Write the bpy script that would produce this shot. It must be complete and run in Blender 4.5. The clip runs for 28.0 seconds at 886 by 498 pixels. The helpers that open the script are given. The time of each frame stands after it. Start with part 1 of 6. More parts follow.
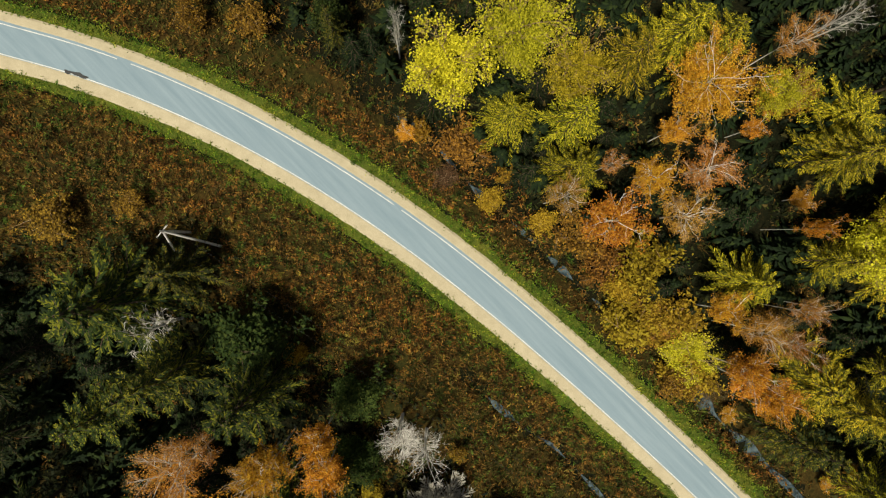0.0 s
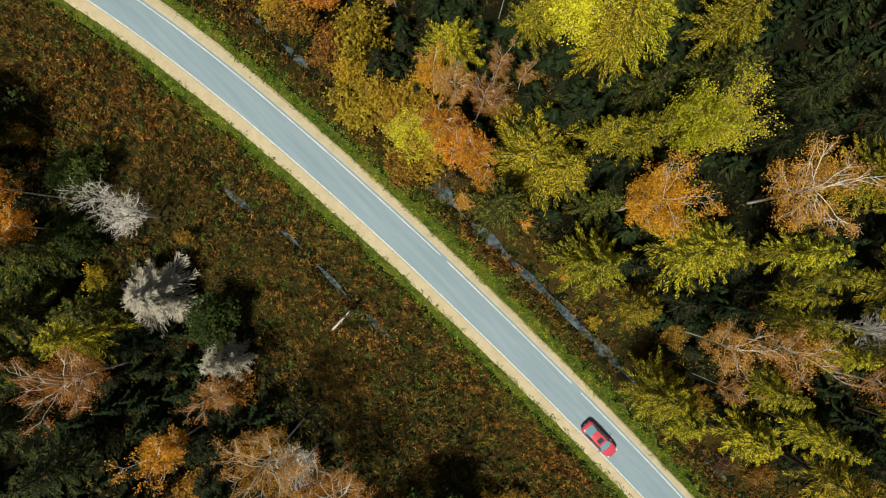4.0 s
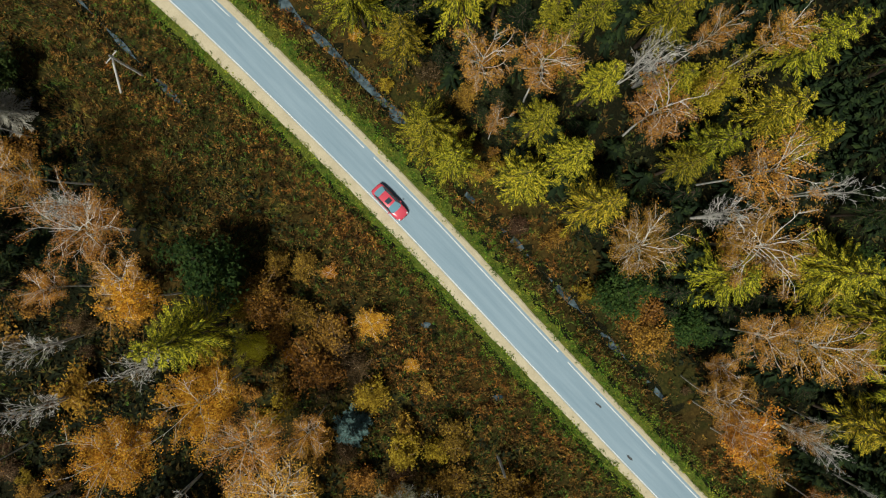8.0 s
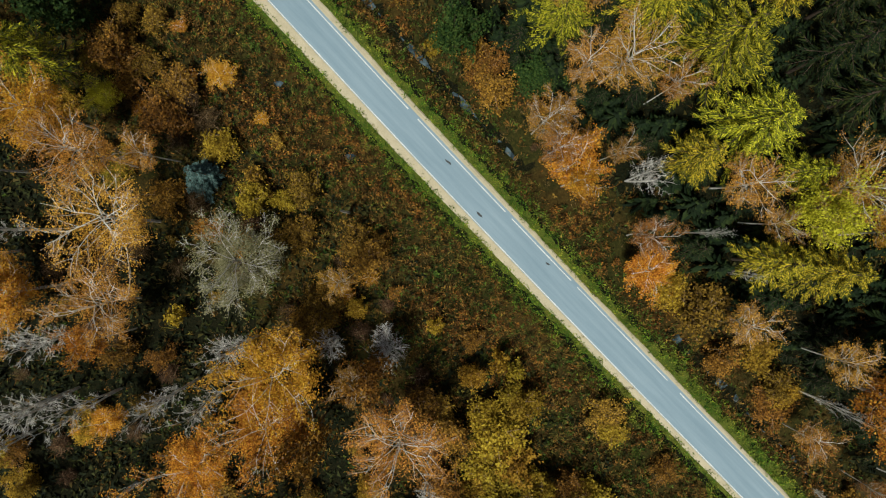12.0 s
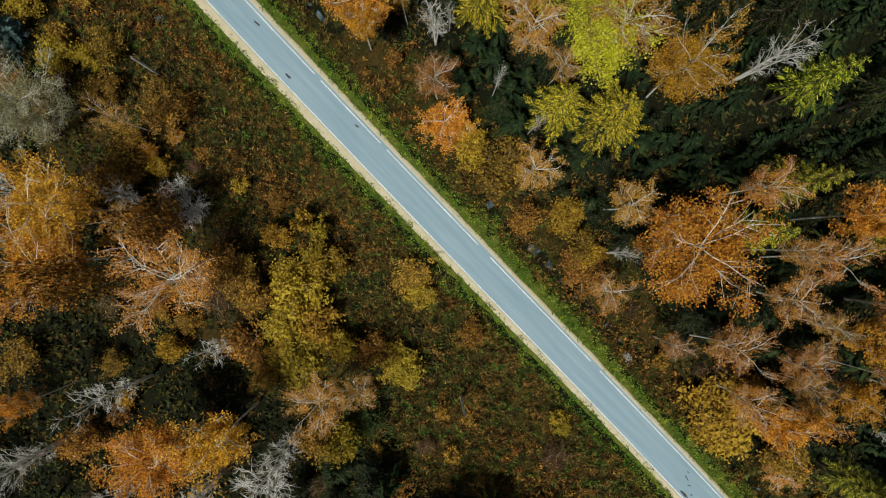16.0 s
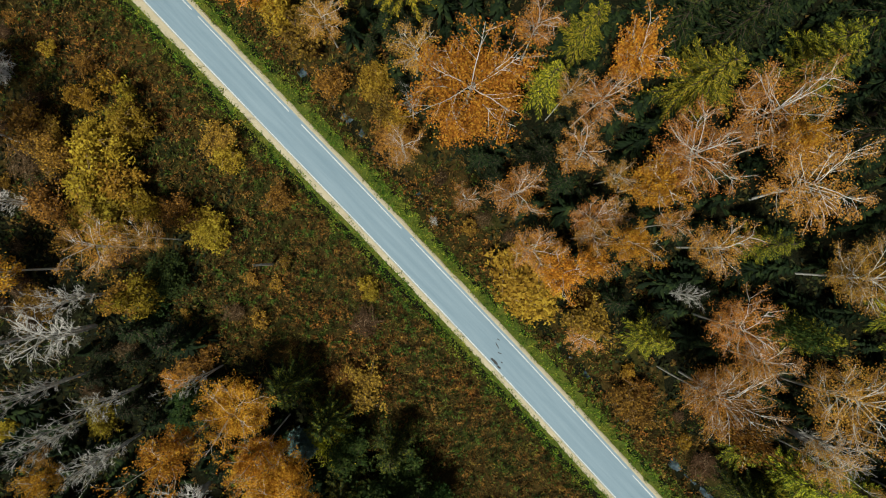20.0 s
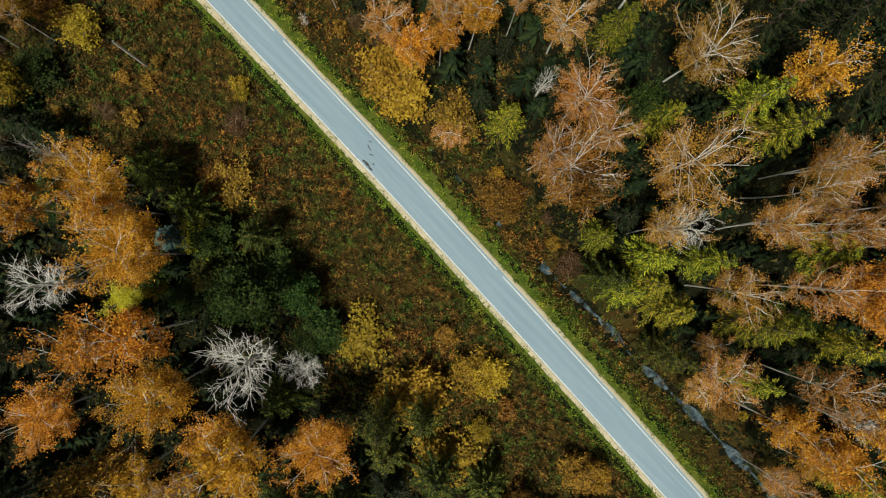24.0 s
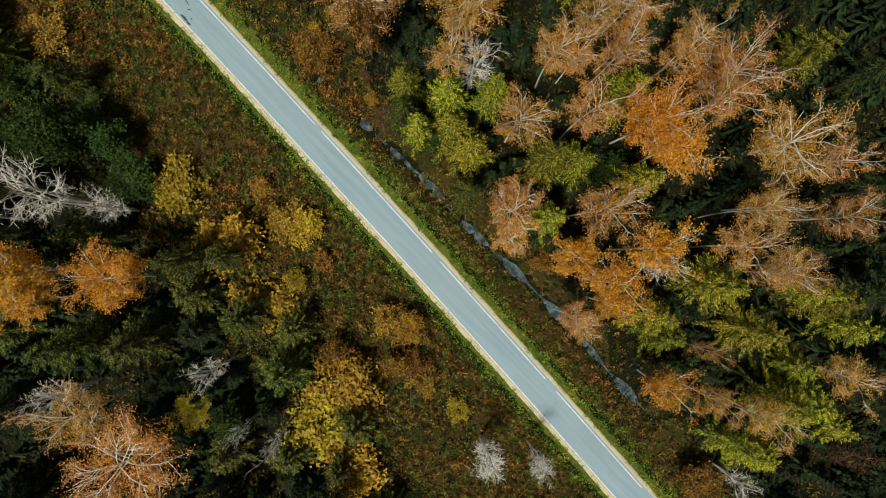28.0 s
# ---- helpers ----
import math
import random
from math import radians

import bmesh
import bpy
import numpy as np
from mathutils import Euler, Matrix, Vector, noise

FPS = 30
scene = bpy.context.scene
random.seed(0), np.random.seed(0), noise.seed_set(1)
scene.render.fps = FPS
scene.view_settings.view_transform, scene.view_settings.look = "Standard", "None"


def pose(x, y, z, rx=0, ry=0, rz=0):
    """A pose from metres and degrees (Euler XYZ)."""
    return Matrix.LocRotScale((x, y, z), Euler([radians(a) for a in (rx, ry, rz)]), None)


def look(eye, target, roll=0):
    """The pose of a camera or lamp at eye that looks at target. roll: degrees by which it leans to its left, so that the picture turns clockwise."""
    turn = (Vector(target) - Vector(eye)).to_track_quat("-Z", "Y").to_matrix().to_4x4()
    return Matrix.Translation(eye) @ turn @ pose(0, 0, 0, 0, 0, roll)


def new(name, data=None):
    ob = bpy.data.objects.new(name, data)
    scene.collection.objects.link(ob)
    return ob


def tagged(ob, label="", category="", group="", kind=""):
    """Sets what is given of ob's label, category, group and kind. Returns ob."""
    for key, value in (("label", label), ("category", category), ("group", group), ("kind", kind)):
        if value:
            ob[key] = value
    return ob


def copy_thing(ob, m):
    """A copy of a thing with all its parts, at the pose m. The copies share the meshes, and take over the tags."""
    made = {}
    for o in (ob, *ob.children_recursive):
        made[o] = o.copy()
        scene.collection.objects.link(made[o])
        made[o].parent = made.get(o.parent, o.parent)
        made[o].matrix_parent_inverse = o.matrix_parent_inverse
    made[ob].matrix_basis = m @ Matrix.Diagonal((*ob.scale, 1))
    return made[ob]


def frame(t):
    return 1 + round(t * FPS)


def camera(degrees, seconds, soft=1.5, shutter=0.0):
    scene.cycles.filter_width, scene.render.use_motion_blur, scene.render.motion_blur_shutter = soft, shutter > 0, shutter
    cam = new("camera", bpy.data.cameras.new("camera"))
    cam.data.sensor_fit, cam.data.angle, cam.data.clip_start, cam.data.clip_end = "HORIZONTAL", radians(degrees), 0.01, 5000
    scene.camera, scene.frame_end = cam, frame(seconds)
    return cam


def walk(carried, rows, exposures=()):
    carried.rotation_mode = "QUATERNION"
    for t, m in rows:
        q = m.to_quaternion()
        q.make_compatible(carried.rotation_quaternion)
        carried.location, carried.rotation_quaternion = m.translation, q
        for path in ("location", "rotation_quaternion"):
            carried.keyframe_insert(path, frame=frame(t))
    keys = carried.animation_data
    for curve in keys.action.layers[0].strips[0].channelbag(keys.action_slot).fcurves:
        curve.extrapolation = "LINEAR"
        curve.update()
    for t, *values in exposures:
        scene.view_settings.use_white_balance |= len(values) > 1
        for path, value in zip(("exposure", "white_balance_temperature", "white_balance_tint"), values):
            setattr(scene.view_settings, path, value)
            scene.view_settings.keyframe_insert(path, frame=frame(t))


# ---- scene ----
cam = camera(74.0, 28.0, soft=1.2)
PATH = [
    (0, 0.000, -0.000, 63.997, -0.778, -1.641, -0.101),
    (0.5, 3.581, -3.050, 64.065, -0.680, -1.556, -0.152),
    (1, 7.303, -6.184, 64.279, -0.515, -1.464, -0.191),
    (1.5, 11.066, -9.357, 64.417, -0.305, -1.432, -0.214),
    (2, 14.822, -12.520, 64.549, -0.101, -1.415, -0.263),
    (2.5, 18.565, -15.579, 64.617, 0.034, -1.413, -0.261),
    (3, 22.354, -18.569, 64.605, 0.155, -1.323, -0.271),
    (3.5, 26.138, -21.534, 64.524, 0.239, -1.155, -0.240),
    (5.5, 40.802, -33.377, 63.249, 0.173, 0.329, -0.386),
    (6, 43.454, -36.302, 63.171, -0.053, 0.055, -0.357),
    (6.5, 45.945, -39.366, 63.059, -0.232, -0.210, -0.333),
    (7, 48.315, -42.690, 63.086, -0.296, -0.430, -0.289),
    (7.5, 50.531, -46.060, 63.290, -0.360, -0.572, -0.263),
    (8, 52.669, -49.390, 63.544, -0.520, -0.673, -0.245),
    (8.5, 54.724, -52.666, 63.821, -0.770, -0.751, -0.174),
    (9, 56.801, -55.998, 63.961, -1.052, -0.747, -0.139),
    (9.5, 58.926, -59.376, 64.298, -1.275, -0.592, -0.148),
    (10, 61.071, -62.744, 64.578, -1.466, -0.400, -0.147),
    (10.5, 63.161, -65.931, 64.790, -1.606, -0.261, -0.163),
    (11, 65.249, -68.946, 64.949, -1.746, -0.164, -0.227),
    (11.5, 67.427, -71.731, 64.975, -1.877, -0.057, -0.245),
    (12, 69.774, -74.336, 64.821, -1.956, 0.133, -0.170),
    (12.5, 72.166, -76.773, 64.896, -2.032, 0.250, -0.092),
    (14.5, 81.987, -85.609, 64.972, -1.416, -0.065, -0.149),
    (15, 84.571, -87.423, 64.906, -1.214, -0.270, -0.035),
    (15.5, 87.301, -89.187, 64.899, -0.974, -0.392, 0.070),
    (16, 90.158, -90.898, 64.925, -0.730, -0.432, 0.076),
    (16.5, 93.070, -92.547, 64.910, -0.536, -0.443, 0.086),
    (17, 95.859, -94.121, 64.883, -0.460, -0.524, 0.111),
    (17.5, 98.476, -95.692, 64.820, -0.448, -0.654, 0.160),
    (18, 101.021, -97.424, 64.853, -0.438, -0.774, 0.198),
    (18.5, 103.470, -99.322, 65.029, -0.384, -0.923, 0.212),
    (19, 105.887, -101.451, 65.230, -0.294, -1.018, 0.284),
    (19.5, 108.195, -103.803, 65.408, -0.179, -1.103, 0.250),
    (20, 110.351, -106.274, 65.647, -0.132, -1.169, 0.287),
    (20.5, 112.399, -108.886, 65.849, -0.142, -1.158, 0.267),
    (21, 114.337, -111.598, 66.049, -0.165, -1.134, 0.282),
    (21.5, 116.161, -114.384, 66.160, -0.192, -1.166, 0.278),
    (23.5, 122.027, -126.086, 66.977, 0.128, -2.036, 0.326),
    (24, 123.837, -128.653, 67.108, -0.032, -2.097, 0.351),
    (24.5, 125.814, -131.035, 67.283, -0.108, -2.057, 0.329),
    (25, 127.918, -133.296, 67.411, -0.179, -1.997, 0.281),
    (25.5, 130.203, -135.409, 67.531, -0.196, -1.970, 0.319),
    (26, 132.584, -137.355, 67.714, -0.227, -2.045, 0.259),
    (26.5, 135.191, -139.223, 67.983, -0.309, -2.170, 0.219),
    (27, 138.139, -141.085, 68.233, -0.373, -2.222, 0.162),
    (27.5, 141.339, -142.990, 68.507, -0.377, -2.215, 0.189),
    (28, 144.612, -144.924, 68.769, -0.382, -2.264, 0.260),
]
EXPOSURE = -0.08
walk(cam, [(t, pose(x, y, z, rx, ry, rz)) for t, x, y, z, rx, ry, rz in PATH], exposures=[(0, EXPOSURE - 0.1, 6650, 9), (3, EXPOSURE - 0.1, 6600, 9), (9, EXPOSURE - 0.27, 5900, 8), (15, EXPOSURE - 0.29, 5850, 7), (21, EXPOSURE - 0.24, 5950, 7), (28, EXPOSURE - 0.18, 6250, 7)])
SUN, SUN_UP, SUN_TURN, SUN_WIDE, SKY = 5.3, 66.0, 215.0, 6.0, 0.03

# ---- light ----
world = bpy.data.worlds.new("sky")
scene.world = world
world.use_nodes = True
wn = world.node_tree.nodes
sky = wn.new("ShaderNodeTexSky")
sky.sky_type, sky.sun_disc = "NISHITA", False
sky.sun_elevation, sky.sun_rotation = radians(SUN_UP), radians(SUN_TURN)
# thin high cloud: most of the sky is an even white
cloud = wn.new("ShaderNodeMix")
cloud.data_type = "RGBA"
cloud.inputs[0].default_value = 0.75
cloud.inputs[7].default_value = (5.4, 5.5, 5.5, 1)
world.node_tree.links.new(sky.outputs[0], cloud.inputs[6])
world.node_tree.links.new(cloud.outputs[2], wn["Background"].inputs[0])
wn["Background"].inputs[1].default_value = SKY
sun_data = bpy.data.lights.new("sun", "SUN")
sun_data.energy, sun_data.angle, sun_data.color = SUN, radians(SUN_WIDE), (1.0, 0.925, 0.75)
sun = new("sun", sun_data)
s_dir = Vector((math.sin(radians(SUN_TURN)) * math.cos(radians(SUN_UP)), math.cos(radians(SUN_TURN)) * math.cos(radians(SUN_UP)), math.sin(radians(SUN_UP))))
sun.matrix_world = look(s_dir * 200, (0, 0, 0))


# ---- materials ----
def ramp(nt, fac, stops):
    r = nt.nodes.new("ShaderNodeValToRGB")
    while len(r.color_ramp.elements) < len(stops):
        r.color_ramp.elements.new(0.5)
    for e, (p, c) in zip(r.color_ramp.elements, stops):
        e.position, e.color = p, (*c, 1)
    nt.links.new(fac, r.inputs[0])
    return r.outputs[0]


def noise_tex(nt, scale, detail=4.0, rough=0.6, coord="Position", stretch=None):
    n = nt.nodes.new("ShaderNodeTexNoise")
    n.inputs["Scale"].default_value, n.inputs["Detail"].default_value, n.inputs["Roughness"].default_value = scale, detail, rough
    if coord == "Position":
        out = nt.nodes.new("ShaderNodeNewGeometry").outputs["Position"]
    else:
        out = nt.nodes.new("ShaderNodeTexCoord").outputs["Object"]
    if stretch:
        m = nt.nodes.new("ShaderNodeMapping")
        m.vector_type = "TEXTURE"
        m.inputs["Scale"].default_value, m.inputs["Rotation"].default_value = stretch[0], (0, 0, radians(stretch[1]))
        nt.links.new(out, m.inputs[0])
        out = m.outputs[0]
    nt.links.new(out, n.inputs["Vector"])
    return n.outputs["Fac"]


def mix(nt, fac, a, b, how="MIX"):
    m = nt.nodes.new("ShaderNodeMix")
    m.data_type, m.blend_type = "RGBA", how
    for socket, v in ((m.inputs[0], fac), (m.inputs[6], a), (m.inputs[7], b)):
        if isinstance(v, (int, float)):
            socket.default_value = v
        elif isinstance(v, tuple):
            socket.default_value = (*v, 1)
        else:
            nt.links.new(v, socket)
    return m.outputs[2]


def start_mat(name, rough=0.8, metal=0.0, spec=0.3):
    m = bpy.data.materials.new(name)
    m.use_nodes = True
    b = m.node_tree.nodes["Principled BSDF"]
    b.inputs["Roughness"].default_value, b.inputs["Metallic"].default_value, b.inputs["Specular IOR Level"].default_value = rough, metal, spec
    return m, m.node_tree, b


def bump(nt, b, fac, strength, distance):
    n = nt.nodes.new("ShaderNodeBump")
    n.inputs["Strength"].default_value, n.inputs["Distance"].default_value = strength, distance
    nt.links.new(fac, n.inputs["Height"])
    nt.links.new(n.outputs[0], b.inputs["Normal"])


def surface(name, coarse, fine, c_scale, f_scale, f_amount=0.5, rough=0.85, spec=0.25, relief=0.3, depth=0.05, coord="Position", stretch=None):
    """A two-scale noisy surface: stains from one ramp, grain from another."""
    m, nt, b = start_mat(name, rough, 0.0, spec)
    big = ramp(nt, noise_tex(nt, c_scale, 5, 0.6, coord, stretch), coarse)
    f = noise_tex(nt, f_scale, 4, 0.7, coord)
    small = ramp(nt, f, fine)
    nt.links.new(mix(nt, f_amount, big, small), b.inputs["Base Color"])
    bump(nt, b, f, relief, depth)
    return m


def paint(name, color, rough=0.4, metal=0.0, spec=0.5, grime=0.15, scale=6.0):
    m, nt, b = start_mat(name, rough, metal, spec)
    dirt = tuple(0.6 * c + 0.04 for c in color)
    nt.links.new(ramp(nt, noise_tex(nt, scale, 5, 0.65, "Object"), [(0.35, tuple(c * (1 - grime) + d * grime for c, d in zip(color, dirt))), (0.65, color)]), b.inputs["Base Color"])
    return m


def leaf(name, stops, hue=0.03, value=0.5, glow=0.16, patch=None, trend=0.0, clump=0.0):
    """Foliage: each leaf takes a tone of its own, each plant a shade of its own."""
    m, nt, b = start_mat(name, 0.75, 0.0, 0.15)
    g = nt.nodes.new("ShaderNodeNewGeometry")
    col = ramp(nt, g.outputs["Random Per Island"], stops)
    if patch:
        f = noise_tex(nt, patch[0], 4, 0.65)
        s = nt.nodes.new("ShaderNodeMath")
        s.operation = "MULTIPLY_ADD"
        nt.links.new(g.outputs["Random Per Island"], s.inputs[0])
        s.inputs[1].default_value = patch[2]
        nt.links.new(f, s.inputs[2])
        s2 = nt.nodes.new("ShaderNodeMath")
        s2.operation = "SUBTRACT"
        nt.links.new(s.outputs[0], s2.inputs[0])
        s2.inputs[1].default_value = patch[2] / 2
        if trend:
            # the heath grows greener along the road
            xyz = nt.nodes.new("ShaderNodeSeparateXYZ")
            nt.links.new(g.outputs["Position"], xyz.inputs[0])
            mr = nt.nodes.new("ShaderNodeMapRange")
            mr.inputs["From Min"].default_value, mr.inputs["From Max"].default_value = 15, 85
            mr.inputs["To Min"].default_value, mr.inputs["To Max"].default_value = patch[2] / 2 - trend, patch[2] / 2 + trend
            nt.links.new(xyz.outputs[0], mr.inputs[0])
            nt.links.new(mr.outputs[0], s2.inputs[1])
        col = mix(nt, patch[3], col, ramp(nt, s2.outputs[0], patch[1]))
    if clump:
        # single plants differ from their neighbours
        col = mix(nt, 1.0, col, ramp(nt, noise_tex(nt, 1.25, 2, 0.6), [(0.38, (clump, clump, clump * 1.15)), (0.5, (0.75, 0.75, 0.75)), (0.62, (1.35, 1.3, 1.2))]), "MULTIPLY")
    o = nt.nodes.new("ShaderNodeObjectInfo")
    h = nt.nodes.new("ShaderNodeHueSaturation")
    for socket, low, wide in ((h.inputs["Hue"], 0.5 - hue, 2 * hue), (h.inputs["Value"], 0.87 - value / 2, value)):
        r = nt.nodes.new("ShaderNodeMath")
        r.operation = "MULTIPLY_ADD"
        if wide == value:
            fr = nt.nodes.new("ShaderNodeMath")
            fr.operation = "FRACT"
            k = nt.nodes.new("ShaderNodeMath")
            k.operation = "MULTIPLY"
            nt.links.new(o.outputs["Random"], k.inputs[0])
            k.inputs[1].default_value = 7.31
            nt.links.new(k.outputs[0], fr.inputs[0])
            nt.links.new(fr.outputs[0], r.inputs[0])
        else:
            nt.links.new(o.outputs["Random"], r.inputs[0])
        r.inputs[1].default_value, r.inputs[2].default_value = wide, low
        nt.links.new(r.outputs[0], socket)
    nt.links.new(col, h.inputs["Color"])
    nt.links.new(h.outputs[0], b.inputs["Base Color"])
    t = nt.nodes.new("ShaderNodeBsdfTranslucent")
    nt.links.new(h.outputs[0], t.inputs["Color"])
    ms = nt.nodes.new("ShaderNodeMixShader")
    ms.inputs[0].default_value = glow
    nt.links.new(b.outputs[0], ms.inputs[1])
    nt.links.new(t.outputs[0], ms.inputs[2])
    nt.links.new(ms.outputs[0], nt.nodes["Material Output"].inputs["Surface"])
    return m


M_ASPHALT = surface("asphalt", [(0.3, (0.175, 0.257, 0.323)), (0.7, (0.265, 0.353, 0.425))], [(0.3, (0.186, 0.262, 0.323)), (0.7, (0.271, 0.359, 0.43))], 1.0, 14, 0.3, 0.75, 0.35, 0.15, 0.01, stretch=((9.0, 0.55, 1), -46))
M_CRACK = surface("tar_patch", [(0.3, (0.03, 0.035, 0.04)), (0.7, (0.07, 0.075, 0.08))], [(0.3, (0.03, 0.03, 0.03)), (0.7, (0.09, 0.09, 0.09))], 2, 20, 0.5, 0.7)
M_LINE = surface("line_paint", [(0.35, (0.48, 0.52, 0.53)), (0.65, (0.80, 0.81, 0.80))], [(0.35, (0.36, 0.40, 0.42)), (0.6, (0.80, 0.81, 0.80))], 0.5, 8, 0.5, 0.6)
M_SAND = surface("sandy_gravel", [(0.3, (0.379, 0.325, 0.216)), (0.7, (0.58, 0.512, 0.364))], [(0.3, (0.345, 0.296, 0.199)), (0.7, (0.602, 0.54, 0.393))], 0.8, 9, 0.5, 0.95, 0.1, 0.4, 0.03)
M_VERGE = surface("verge_turf", [(0.3, (0.05, 0.085, 0.011)), (0.52, (0.10, 0.135, 0.016)), (0.72, (0.20, 0.18, 0.03))], [(0.3, (0.03, 0.05, 0.008)), (0.7, (0.15, 0.165, 0.03))], 0.5, 9, 0.5, 0.95, 0.1, 0.8, 0.12)
M_TURF = surface("heath_turf", [(0.3, (0.00989, 0.0199, 0.00405)), (0.42, (0.027, 0.0332, 0.00629)), (0.5, (0.0336, 0.0249, 0.00584)), (0.58, (0.0674, 0.0365, 0.00809)), (0.7, (0.0383, 0.0415, 0.00809))], [(0.3, (0.00629, 0.00665, 0.00225)), (0.5, (0.0315, 0.0249, 0.00629)), (0.72, (0.0854, 0.0636, 0.0152))], 0.16, 3.2, 0.55, 0.95, 0.1, 0.9, 0.15)
# soil near black: the shade between the trees is in its colour
M_GROUND = surface("shade_dark_soil", [(0.25, (0.004, 0.006, 0.002)), (0.45, (0.010, 0.011, 0.004)), (0.6, (0.006, 0.010, 0.003)), (0.8, (0.016, 0.013, 0.005))], [(0.3, (0.003, 0.004, 0.002)), (0.5, (0.009, 0.010, 0.004)), (0.72, (0.035, 0.026, 0.010))], 0.09, 4.5, 0.55, 0.95, 0.1, 0.9, 0.25)
M_WATER, nt_, b_ = start_mat("ditch_water", 0.08, 0.0, 0.5)
nt_.links.new(ramp(nt_, noise_tex(nt_, 1.2), [(0.4, (0.025, 0.04, 0.05)), (0.6, (0.10, 0.14, 0.16))]), b_.inputs["Base Color"])
bump(nt_, b_, noise_tex(nt_, 4.0), 0.15, 0.05)
M_BARK_W = surface("birch_bark", [(0.35, (0.48, 0.46, 0.43)), (0.6, (0.78, 0.76, 0.71))], [(0.33, (0.10, 0.095, 0.09)), (0.42, (0.78, 0.76, 0.71))], 1.5, 5, 0.4, 0.8, coord="Object")
M_BARK_T = surface("tan_twigs", [(0.35, (0.20, 0.13, 0.07)), (0.6, (0.36, 0.245, 0.14))], [(0.35, (0.16, 0.10, 0.06)), (0.65, (0.42, 0.30, 0.19))], 1.5, 6, 0.4, 0.9, coord="Object")
M_BARK_G = surface("grey_bark", [(0.35, (0.23, 0.216, 0.196)), (0.6, (0.54, 0.52, 0.479))], [(0.35, (0.135, 0.121, 0.108)), (0.6, (0.608, 0.581, 0.54))], 1.5, 6, 0.4, 0.9, coord="Object")
M_BARK_D = surface("conifer_bark", [(0.35, (0.05, 0.035, 0.025)), (0.65, (0.12, 0.085, 0.06))], [(0.3, (0.03, 0.02, 0.015)), (0.7, (0.13, 0.10, 0.07))], 1.5, 8, 0.5, 0.95, coord="Object")
M_DEAD = surface("dead_needles", [(0.35, (0.20, 0.185, 0.14)), (0.65, (0.42, 0.40, 0.33))], [(0.35, (0.16, 0.15, 0.11)), (0.6, (0.48, 0.46, 0.40))], 1.5, 6, 0.4, 0.9, coord="Object")
M_LEAF_ORANGE = leaf("orange_leaves", [(0.0, (0.22, 0.075, 0.008)), (0.4, (0.50, 0.205, 0.016)), (0.75, (0.72, 0.35, 0.026)), (1.0, (0.84, 0.50, 0.05))], 0.012, 0.4)
M_LEAF_TAN = leaf("tan_leaves", [(0.0, (0.17, 0.07, 0.013)), (0.5, (0.50, 0.22, 0.03)), (1.0, (0.84, 0.46, 0.068))], 0.014, 0.45)
M_LEAF_YELLOW = leaf("yellow_leaves", [(0.0, (0.12, 0.07, 0.006)), (0.5, (0.32, 0.20, 0.013)), (1.0, (0.52, 0.37, 0.035))], 0.02, 0.5)
M_LEAF_RUST = leaf("rust_leaves", [(0.0, (0.085, 0.046, 0.01)), (0.5, (0.24, 0.13, 0.019)), (1.0, (0.54, 0.30, 0.037))], 0.016, 0.6)
M_LEAF_LIME = leaf("lime_leaves", [(0.0, (0.20, 0.20, 0.010)), (0.5, (0.56, 0.51, 0.022)), (1.0, (0.86, 0.76, 0.05))], 0.02, 0.5)
M_LEAF_PALE = leaf("pale_leaves", [(0.0, (0.12, 0.12, 0.05)), (0.5, (0.24, 0.23, 0.11)), (1.0, (0.34, 0.33, 0.18))], 0.01, 0.3)
M_LEAF_GREEN = leaf("green_needles", [(0.0, (0.018, 0.04, 0.010)), (0.5, (0.04, 0.075, 0.014)), (1.0, (0.085, 0.12, 0.022))], 0.02, 0.6, 0.2)
M_LEAF_BROWN = leaf("brown_leaves", [(0.0, (0.05, 0.034, 0.015)), (1.0, (0.14, 0.085, 0.036))], 0.02, 0.5)
# bright sunlit tips and dark gaps between boughs are mixed into these tones
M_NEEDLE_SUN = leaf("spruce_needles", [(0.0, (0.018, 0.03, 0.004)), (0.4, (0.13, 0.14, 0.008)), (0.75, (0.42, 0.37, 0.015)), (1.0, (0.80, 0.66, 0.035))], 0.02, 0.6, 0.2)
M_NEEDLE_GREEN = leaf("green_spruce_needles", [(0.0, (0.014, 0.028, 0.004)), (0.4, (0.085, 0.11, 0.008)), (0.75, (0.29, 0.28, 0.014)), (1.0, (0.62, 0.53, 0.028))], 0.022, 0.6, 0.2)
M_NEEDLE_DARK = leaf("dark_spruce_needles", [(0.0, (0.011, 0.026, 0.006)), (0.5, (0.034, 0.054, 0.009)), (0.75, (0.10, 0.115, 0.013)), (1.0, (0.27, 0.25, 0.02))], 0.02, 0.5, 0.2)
# shade under the tall trees is put into this near-black needle colour
M_NEEDLE_SHADE = leaf("young_shade_needles", [(0.0, (0.005, 0.011, 0.003)), (0.6, (0.011, 0.022, 0.006)), (1.0, (0.034, 0.05, 0.011))], 0.02, 0.6, 0.15)
# darker than real needles, so that the colour holds the deep forest's shade
M_NEEDLE_FAR = leaf("forest_shade_needles", [(0.0, (0.006, 0.014, 0.004)), (0.6, (0.016, 0.028, 0.006)), (0.9, (0.042, 0.052, 0.009)), (1.0, (0.09, 0.09, 0.012))], 0.02, 0.6, 0.15)
M_NEEDLE_BLUE = leaf("blue_spruce_needles", [(0.0, (0.05, 0.105, 0.095)), (1.0, (0.20, 0.32, 0.30))], 0.01, 0.3, 0.2)
